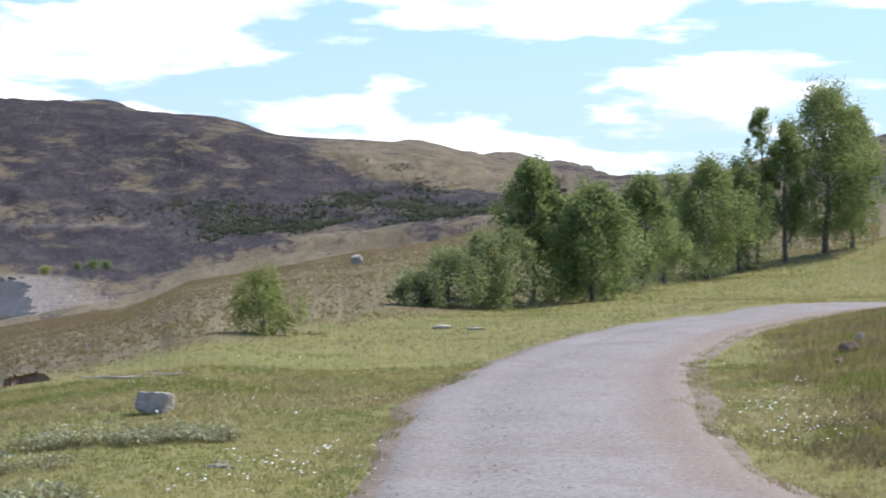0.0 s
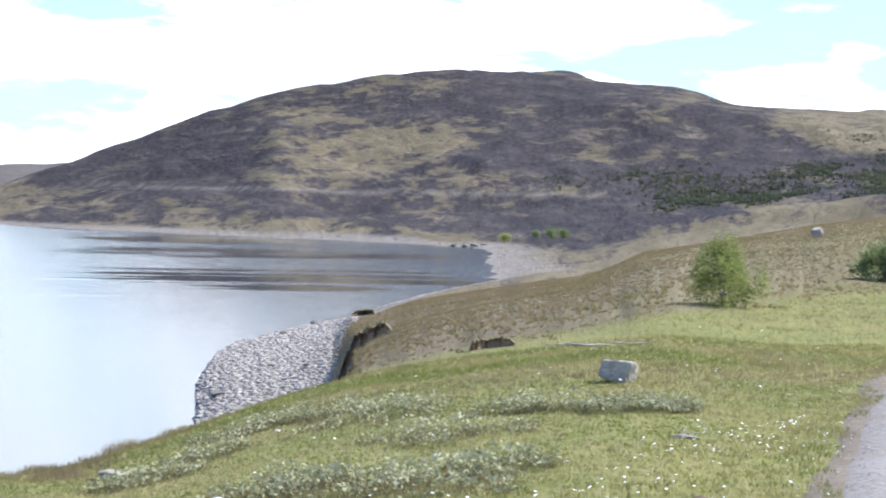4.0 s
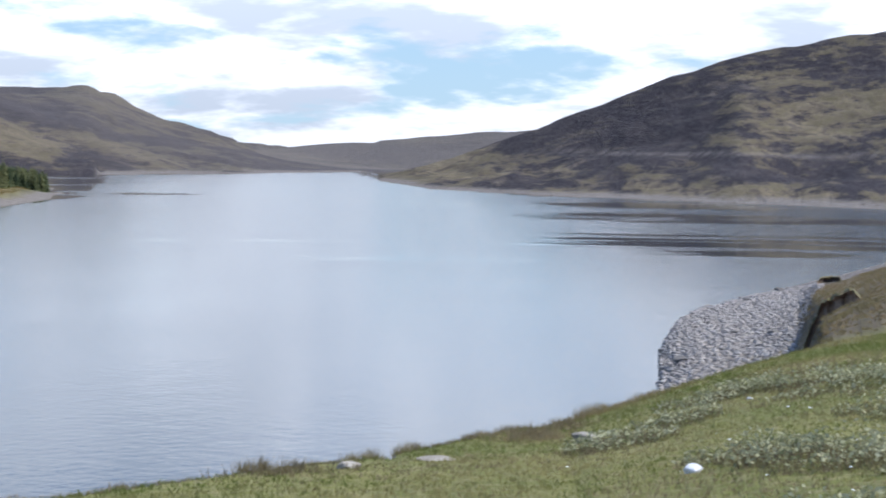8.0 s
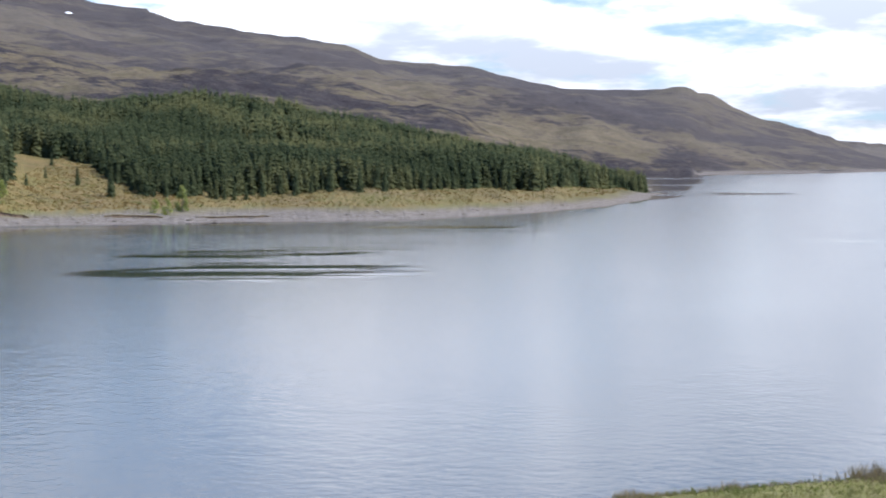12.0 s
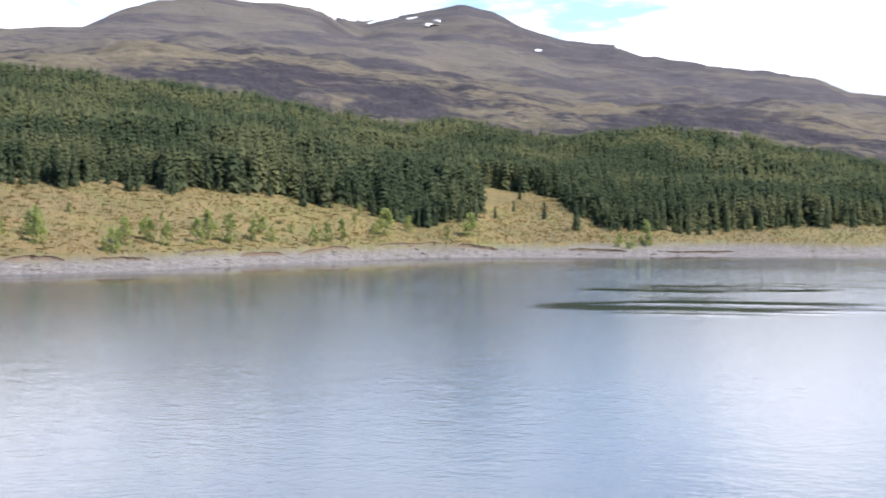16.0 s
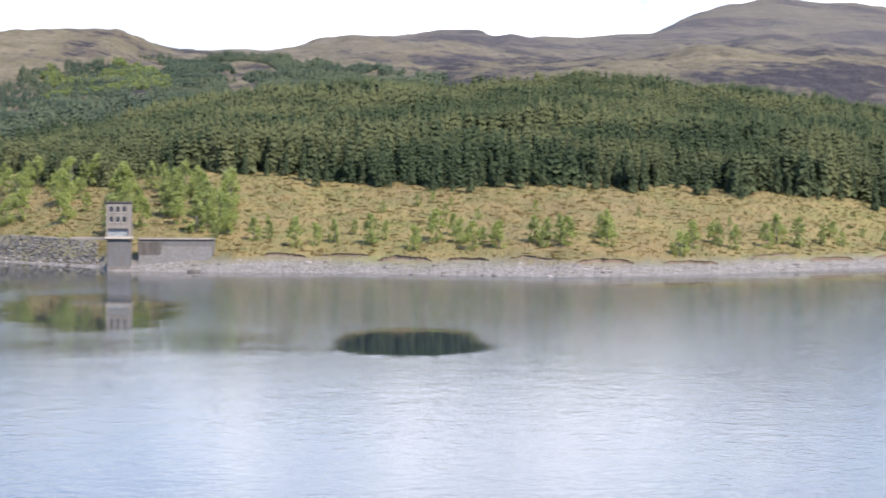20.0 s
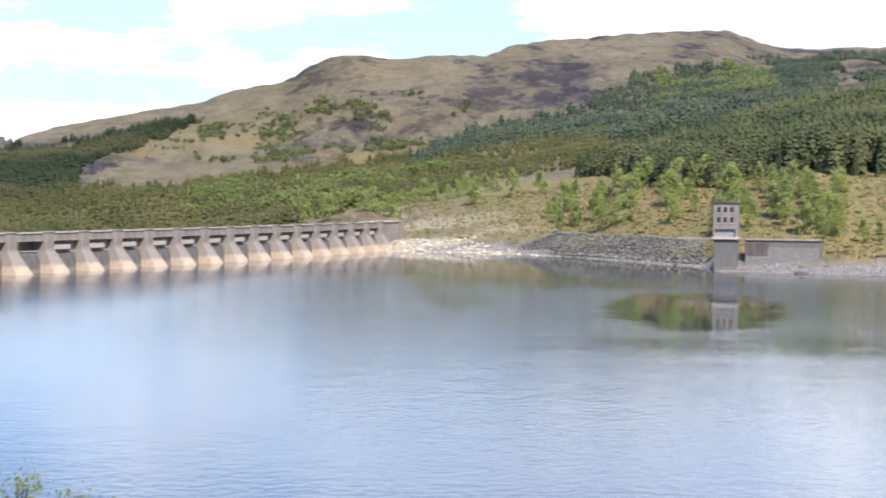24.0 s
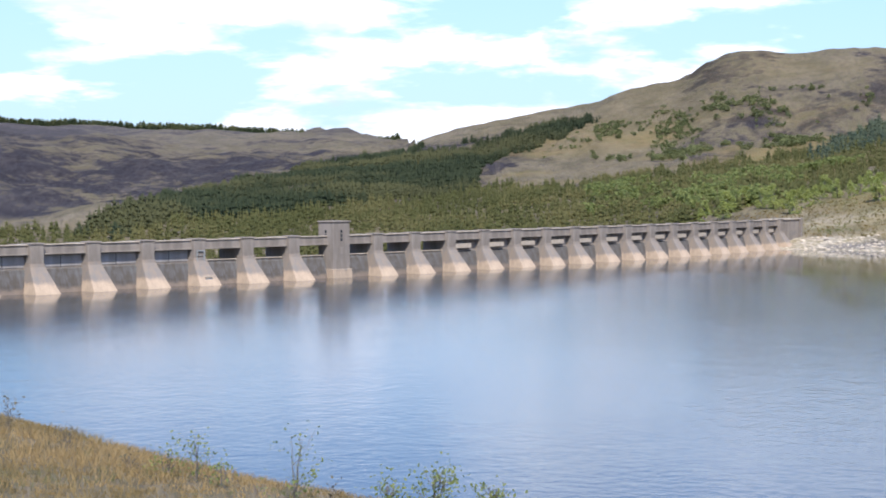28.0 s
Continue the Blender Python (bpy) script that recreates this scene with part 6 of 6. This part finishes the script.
def rough_grass():
    def fringe(az, r, x, y):
        return np.abs(r - line_r(BROW, az) * 1.0) < 0.35 + 0.3 * fractal(az, r * 0, 2, 6)

    az, r, p = sow(90000, 22, 45, 10, 26, fringe)
    tall = np.clip(0.05 + 0.22 * np.maximum(fractal(az * 0.9, az * 0 + 4, 3, 15), 0), 0.04, 0.3)
    tagged(new("rush_fringe", blades(p, tall, 0.004, 0.35, M_STRAW, "rush_fringe", 5)), "dry brown grass tufts along the brow", "grass", kind="stuff")
    for az0, r0, seed in ((27.6, 17.6, 1), (26.0, 19.0, 2), (27.1, 17.9, 3), (36.0, 14.2, 4)):
        x, y, z = spot(az0, r0)
        q = np.array([[x, y, z]]) + np.concatenate([RNG.normal(0, 0.2, (90, 2)), np.zeros((90, 1))], 1)
        tagged(new("grass_tussock", blades(q, np.full(90, 0.10), 0.005, 0.4, M_STRAW, "grass_tussock", 6)), "tall dry grass tussock on the brow", "grass", kind="stuff")

    def moor_bank(az, r, x, y):
        return r < line_r(BROW, az) * 1.25

    az, r, p = sow(26000, 108, 131, 8, 34, moor_bank)
    tall = 0.05 + 0.10 * np.clip(fractal(p[:, 0] / 2, p[:, 1] / 2, 3, 33) + 0.3, 0, 1)
    dry = fractal(p[:, 0] / 1.5, p[:, 1] / 1.5, 3, 34) + RNG.normal(0, 0.2, len(p)) > -0.42
    for mask, mat, label in ((dry, M_DAMGRASS, "dry orange-tan grass on the bank by the dam"), (~dry, M_HEATHER, "brown heather on the bank by the dam")):
        tagged(new("moor_grass", blades(p[mask], tall[mask], 0.005, 0.5, mat, "moor_grass", 6)), label, "grass", kind="stuff")

    def mound(az, r, x, y):
        return off_road(x, y, 0.5) & (fractal(x / 2, y / 2, 3, 44) + (-az - 12.0) * 0.35 + (r - 26) * 0.02 + 0.35 * RNG.normal(0, 1, len(az)) > 0)

    az, r, p = sow(30000, -16.5, -8.0, 14, 48, mound)
    pick = fractal(p[:, 0] * 1.2, p[:, 1] * 1.2, 3, 45) + RNG.normal(0, 0.2, len(p))
    for mask, mat, name, label in ((pick > 0.34, M_HEATHER, "heather", "rough brown heather on the bank inside the bend"), ((pick <= 0.34) & (pick > 0.0), M_TANGRASS, "bend_grass", "rough tan grass on the bank inside the bend"), (pick <= 0.0, M_GRASS, "bend_grass", "rough green grass on the bank inside the bend")):
        tagged(new(name, blades(p[mask], RNG.uniform(0.05, 0.14, mask.sum()), 0.006, 0.6, mat, name, 6)), label, "grass", kind="stuff")

    def slope(az, r, x, y):
        return (height(x, y) > 1.8) & (r > line_r(BROW, az) * (1.0 + 0.2 * fractal(x / 3, y / 3, 3, 57)))

    az, r, p = sow(46000, -14, 18.4, 24, 190, slope)
    tall = (0.10 + 0.16 * np.clip(fractal(p[:, 0] / 6, p[:, 1] / 6, 3, 35) + 0.3, 0, 1)) * np.interp(r, [30, 60, 150], [0.6, 1.0, 1.6])
    tagged(new("moor_grass", blades(p, tall * 0.65, 0.026, 0.7, M_TANGRASS, "moor_grass", 4)), "tan moor grass on the slope down to the lake", "grass", kind="stuff")

    def shore_bank(az, r, x, y):
        return (height(x, y) > 2.0) & (r < line_r(BANK, az) + 6)

    az, r, p = sow(110000, 42, 106.5, 250, 720, shore_bank)
    pick = fractal(p[:, 0] / 9, p[:, 1] / 9, 3, 36)
    for mask, mat, label in ((pick > 0.24, M_GRASS, "green rough grass above the far shore"), (pick < -0.42, M_HEATHER, "heather above the far shore"), ((pick >= -0.42) & (pick <= 0.24), M_BANKGRASS, "golden tan grass above the far shore")):
        tagged(new("bank_grass", blades(p[mask], np.full(mask.sum(), 0.5), 0.11, 0.7, mat, "bank_grass", 3)), label, "grass", kind="stuff")


rough_grass()


def bank_hummocks():
    """Low humps of grass and heather on the bank above the far shore."""
    domes = []
    for k in range(5):
        v, f = CHIPS[k]
        domes.append((np.stack([v[:, 0], v[:, 1], np.maximum(v[:, 2], -0.1)], 1), f))

    def bank(az, r, x, y):
        return (height(x, y) > 2.2) & (r < line_r(BANK, az) + 4) & (RNG.uniform(0, 1, len(az)) < np.interp(az, [98, 103], [1, 0.35]))

    az, r, p = sow(17000, 57, 106, 262, 440, bank)
    pick = fractal(p[:, 0] / 11, p[:, 1] / 11, 3, 37) + RNG.normal(0, 0.18, len(p))
    s = 0.3 + 0.75 * RNG.uniform(0, 1, len(p)) ** 2
    for mask, mat, label in ((pick > 0.16, M_BANKGREEN, "green mossy hummocks above the far shore"), (pick < -0.48, M_HEATHER, "brown heather humps above the far shore"), ((pick >= -0.48) & (pick <= 0.16), M_BANKGRASS, "golden grass hummocks above the far shore")):
        tagged(new("hummocks", scatter_mesh("hummocks", domes, p[mask], s[mask] * 0.3, s[mask] * 1.3, mat, -0.04)), label, "grass", kind="stuff")


M_BANKGREEN = make_leaf("bank_moss", (0.14, 0.14, 0.046), (0.19, 0.178, 0.062), (0.225, 0.19, 0.068), 0.06, 0.5)
bank_hummocks()


def shore_scarps():
    """Dark undercut edges where the turf breaks off above the far beach."""
    for k, (a, b) in enumerate(((88.6, 87.2), (86.7, 85.2), (84.9, 83.1), (82.6, 81.2), (80.4, 79.0), (78.4, 76.5), (75.6, 73.8), (72.9, 71.4), (70.9, 69.5), (69.0, 67.3), (66.5, 64.4), (63.9, 62.5), (60.2, 58.3), (57.2, 54.8))):
        back = (8.5, 10.5, 7.5)[k % 3]
        peat_bank(a, b, lambda az, back=back: line_r(FAR, az) + back + 1.6 * float(value_noise(np.array(az * 3.0), np.array(back), 7)), (0.6, 0.42, 0.8)[k % 3], 0.7, 700 + k, "dark undercut turf edge above the far beach", None, 0.1, 1.2)


shore_scarps()


def low_willow():
    """Creeping willow: small grey-green leaves in low mats."""
    mats = ((20.8, 19.0, 0.9, 0.8), (18.8, 18.6, 1.0, 0.7), (16.8, 17.5, 0.9, 1.0), (15.0, 15.0, 0.8, 0.9), (12.6, 16.6, 0.7, 0.6), (11.0, 16.4, 0.8, 0.6), (9.2, 16.3, 0.75, 0.6), (7.9, 16.2, 0.4, 0.5),
            (20.0, 12.8, 0.7, 0.7), (17.8, 12.4, 0.9, 0.9), (15.2, 11.8, 0.8, 0.9), (13.6, 12.4, 0.5, 0.6), (24.8, 15.6, 0.55, 0.6), (22.2, 16.8, 0.7, 0.7), (18.0, 9.8, 0.6, 0.5), (14.5, 9.6, 0.6, 0.4))
    vs, twigs_at = [], []
    for az, r, w, d in mats:
        n = int(1500 * w)
        a, q = RNG.uniform(0, 6.28, n), RNG.uniform(0, 1, n) ** 0.5
        x0, y0 = at_bearing(az, r)
        c, s = math.cos(radians(az)), math.sin(radians(az))
        lx, ly = np.cos(a) * q * w, np.sin(a) * q * d
        x, y = x0 + lx * c - ly * s, y0 + lx * s + ly * c
        edge = (q + 0.9 * fractal(x * 2.5, y * 2.5, 3, 90)) < 0.75
        x, y, q = x[edge], y[edge], q[edge]
        up_by = RNG.uniform(0.0, 1, len(x)) ** 0.6 * 0.2 * (1 - q * 0.6) * np.clip(0.75 + 1.2 * fractal(x * 4, y * 4, 2, 91), 0.2, 1.6)
        p = np.stack([x, y, height(x, y) + up_by + 0.02], 1)
        twigs_at.append(np.stack([x, y, height(x, y)], 1)[::3])
        m = len(p)
        u = RNG.normal(0, 1, (m, 3))
        u /= np.linalg.norm(u, axis=1)[:, None]
        t = np.cross(u, RNG.normal(0, 1, (m, 3)))
        t /= np.linalg.norm(t, axis=1)[:, None]
        L = RNG.uniform(0.012, 0.026, (m, 1))
        vs.append(np.stack([p - u * L, p + t * L * 0.55, p + u * L, p - t * L * 0.55], 1).reshape(-1, 3))
    v = np.concatenate(vs)
    tagged(new("creeping_willow", raw_mesh("creeping_willow", v, np.arange(len(v)).reshape(-1, 4), M_SALLOW)), "low mats of grey-green creeping willow in the turf", "shrubs", kind="stuff")
    q = np.concatenate(twigs_at)
    tagged(new("willow_twigs", blades(q, np.full(len(q), 0.11), 0.003, 0.6, M_HEATHER, "willow_twigs", 4)), "brown twigs of creeping willow", "shrubs", kind="stuff")


low_willow()


def daisies():
    v, f = [], []
    spots = [(3.3, 15.6, 0.22, 26), (5.1, 14.6, 0.3, 40), (6.3, 13.2, 0.4, 30), (-10.9, 18.8, 0.35, 60), (-12.4, 17.3, 0.3, 40), (-11.6, 16.2, 0.5, 40), (-11.5, 21, 0.6, 24), (-10.2, 25, 0.6, 16), (8.2, 11, 0.5, 30), (2.6, 13.8, 0.3, 20), (10, 11, 0.8, 24), (4.5, 20, 1.2, 24), (16, 12, 1.2, 24), (20, 14, 1.4, 20), (8, 24, 2.0, 30)]
    for az, r, w, n in spots:
        x0, y0 = at_bearing(az, r)
        for x, y in zip(x0 + RNG.normal(0, w, n), y0 + RNG.normal(0, w * 1.3, n)):
            z, s, b = float(height(x, y)) + RNG.uniform(0.03, 0.055), RNG.uniform(0.008, 0.014), len(v)
            tilt = RNG.uniform(-0.5, 0.5, 2)
            for a in range(6):
                dx, dy = s * math.cos(a * 1.047), s * math.sin(a * 1.047)
                v.append((x + dx, y + dy, z + dx * tilt[0] + dy * tilt[1]))
            v.append((x, y, z + 0.004))
            f += [(b + a, b + (a + 1) % 6, b + 6) for a in range(6)]
    tagged(new("daisies", mesh_of("daisies", v, f, M_PETAL)), "scattered white daisies in short turf", "flowers", kind="stuff")


M_PETAL = Mat("petals", 0.8).color((0.82, 0.82, 0.80)).m
daisies()


M_CHIPS = make_stones("gravel_chips", (0.26, 0.235, 0.215), (0.5, 0.47, 0.44))


def gravel_stones():
    def on_road(az, r, x, y):
        p = np.array(ROAD)
        return np.abs(x - np.interp(y, p[:, 1], p[:, 0])) < np.interp(y, p[:, 1], p[:, 2]) * 1.05

    az, r, p = sow(40000, -15, 4, 9, 48, on_road)
    q = np.array(ROAD)
    c = (p[:, 0] - np.interp(p[:, 1], q[:, 1], q[:, 0])) / np.interp(p[:, 1], q[:, 1], q[:, 2])
    p[:, 2] += 0.06 + 0.05 * (1 - c**2) - 0.035 * np.exp(-(((np.abs(c) - 0.5) / 0.16) ** 2))
    s = 0.004 + 0.010 * RNG.uniform(0, 1, len(az)) ** 4
    tagged(new("loose_gravel", scatter_mesh("loose_gravel", CHIPS, p, s, s, M_CHIPS)), "loose grey gravel on the track", "gravel", kind="stuff")


gravel_stones()


def twigs():
    """Thin saplings with few leaves on the bank near the dam."""
    for k, (az, r, tall, n) in enumerate(((121.4, 13.78, 0.78, 190), (124.3, 15.5, 0.68, 190), (125.2, 16.0, 0.5, 150), (123.6, 15.0, 0.42, 120), (128.1, 18.4, 0.5, 90), (129.9, 20.8, 0.65, 110), (120.3, 13.4, 0.36, 70), (126.3, 16.5, 0.38, 110))):
        ob = tree_kind("sapling", "thin sapling with few small leaves on the bank", "sapling", "saplings on the bank", 400 + k, tall, 8, 0.007, 0.35, n, 0.015, 0.08, M_BIRCHBUSH if k < 4 else M_HEATHER, 3)
        plant(ob, az, r)
    for k, (az, r, tall) in enumerate(((117.2, 11.76, 0.55), (115.4, 11.45, 0.45), (118.5, 12.4, 0.45))):
        ob = tree_kind("bank_bush", "leafy green bush top below the brow", "bush", "", 420 + k, tall, 9, 0.01, 0.3, 420, 0.014, 0.07, M_BIRCHBUSH, 4)
        plant(ob, az, r)


twigs()


# ---- the far shore's stonework ----
def embankment():
    v, f, azs = [], [], np.linspace(93.9, 100.2, 40)
    for az in azs:
        base = line_r(FAR, az)
        top = np.interp(az, [93.9, 96, 98.6, 100.2], [3.9, 4.3, 4.2, 0.6])
        for dr, z in ((-2, -1.2), (0.5, 0.2), (4.0, top * 0.55), (8.0, top), (10.5, top + 0.1), (26, top - 0.4), (30, -1)):
            x, y = at_bearing(az, base + dr)
            v.append((x, y, z + 0.12 * math.sin(az * 37 + dr)))
    for k in range(len(azs) - 1):
        f += [(k * 7 + q, (k + 1) * 7 + q, (k + 1) * 7 + q + 1, k * 7 + q + 1) for q in range(6)]
    ob = tagged(new("embankment", mesh_of("embankment", v, f, M_TURF, True)), "stone-pitched embankment beside the intake tower", "embankment", kind="structure")
    az = RNG.uniform(93.9, 99.9, 4600)
    dr = RNG.uniform(-1, 8.8, len(az))
    base = np.array([line_r(FAR, a) for a in az])
    top = np.interp(az, [93.9, 96, 98.6, 100.2], [3.9, 4.3, 4.2, 0.6])
    z = np.interp(dr, [-1, 0.5, 4, 8], [-0.4, 0.2, 0, 0]) + np.where(dr > 0.5, np.interp(dr, [0.5, 4, 8], [0.03, 0.55, 1.0]) * top, 0)
    rr = base + dr
    p = np.stack([-np.sin(np.radians(az)) * rr, np.cos(np.radians(az)) * rr, z], 1)
    s = 0.2 + 0.3 * RNG.uniform(0, 1, len(az)) ** 2
    low = z < 0.9
    for mask, mat, label in ((~low, M_PITCH, "dark grey pitching stones of the embankment"), (low, M_SHORE, "pale waterworn stones below the embankment")):
        tagged(new("pitching_stones", scatter_mesh("pitching_stones", PEBBLES, p[mask], s[mask], s[mask], mat)), label, "stones", kind="stuff")


embankment()


M_APRON = make_waterworn("stained_apron", (0.10, 0.084, 0.07), (0.215, 0.18, 0.148), 0.5)


def quay():
    a, b = Vector(at_bearing(92.6, 279)), Vector(at_bearing(90.2, 278))
    d = b - a
    m = Matrix.Translation((a.x, a.y, 0)) @ Matrix.Rotation(math.atan2(d.y, d.x), 4, "Z")
    inward = -1 if (m.to_3x3() @ Vector((0, 1, 0))).dot(Vector((a.x, a.y, 0))) > 0 else 1
    L, s = d.length, inward
    wall = empty("retaining_wall", m, "grey concrete retaining wall with a pale apron by the tower", "wall")
    part("wall", block("wall", 0, L, min(0, -3 * s), max(0, -3 * s), -2, 4.6, M_WET, 0.05), wall)
    part("coping", block("coping", -0.1, L + 0.1, min(0.2 * s, -3 * s), max(0.2 * s, -3 * s), 4.6, 4.82, M_CONCRETE, 0.03), wall)
    # dark solid block added where only the gap under the walkway is shaded
    part("culvert_mouth", block("culvert_mouth", 0.1, 3.6, min(0, 1.9 * s), max(0, 1.9 * s), 2.2, 4.3, M_DARK, 0.03), wall, "dark block standing in for the shaded gap under the walkway")
    part("apron", prism("apron", [(0.02 * s, 3.6), (1.6 * s, 2.4), (7.0 * s, -0.6), (7.0 * s, -2.5), (0.02 * s, -2.5)], 0.3, L - 0.2, M_APRON, 0.02), wall, "pale sloping concrete apron")


quay()


# ---- snow on the far mountain ----
def snow(az0, az1, r0, r1, seed, label, thick=0.025):
    g = np.random.default_rng(seed)
    n = 14
    v, f = [], []
    for k in range(n + 1):
        t = k / n
        az, half = az0 + (az1 - az0) * t, math.sin(math.pi * min(max(t, 0.04), 0.96)) ** 0.6
        mid, span = r0 + (r1 - r0) * t, thick * (r1 + r0) / 2 * half * g.uniform(0.6, 1.2)
        for q in range(5):
            x, y, z = spot(az, mid + span * (q / 4 - 0.5))
            v.append((x, y, z + 2.0))
    for k in range(n):
        f += [(k * 5 + q, (k + 1) * 5 + q, (k + 1) * 5 + q + 1, k * 5 + q + 1) for q in range(4)]
    tagged(new("snow_patch", mesh_of("snow_patch", v, f, M_SNOW, True)), label, "snow")


M_SNOW = make_plain("old_snow", (0.78, 0.80, 0.83), (0.88, 0.89, 0.9), 0.02, 0.7, 0.1)
snow(66.75, 65.75, 4070, 4240, 1, "long white snow patch below a far summit")
snow(65.5, 65.12, 4030, 4110, 2, "small white snow patch below a far summit")
snow(64.88, 64.38, 3520, 3590, 3, "white snow patch on a far mountainside")
snow(61.3, 61.08, 3365, 3380, 4, "tiny white snow patch on a far mountainside", 0.006)
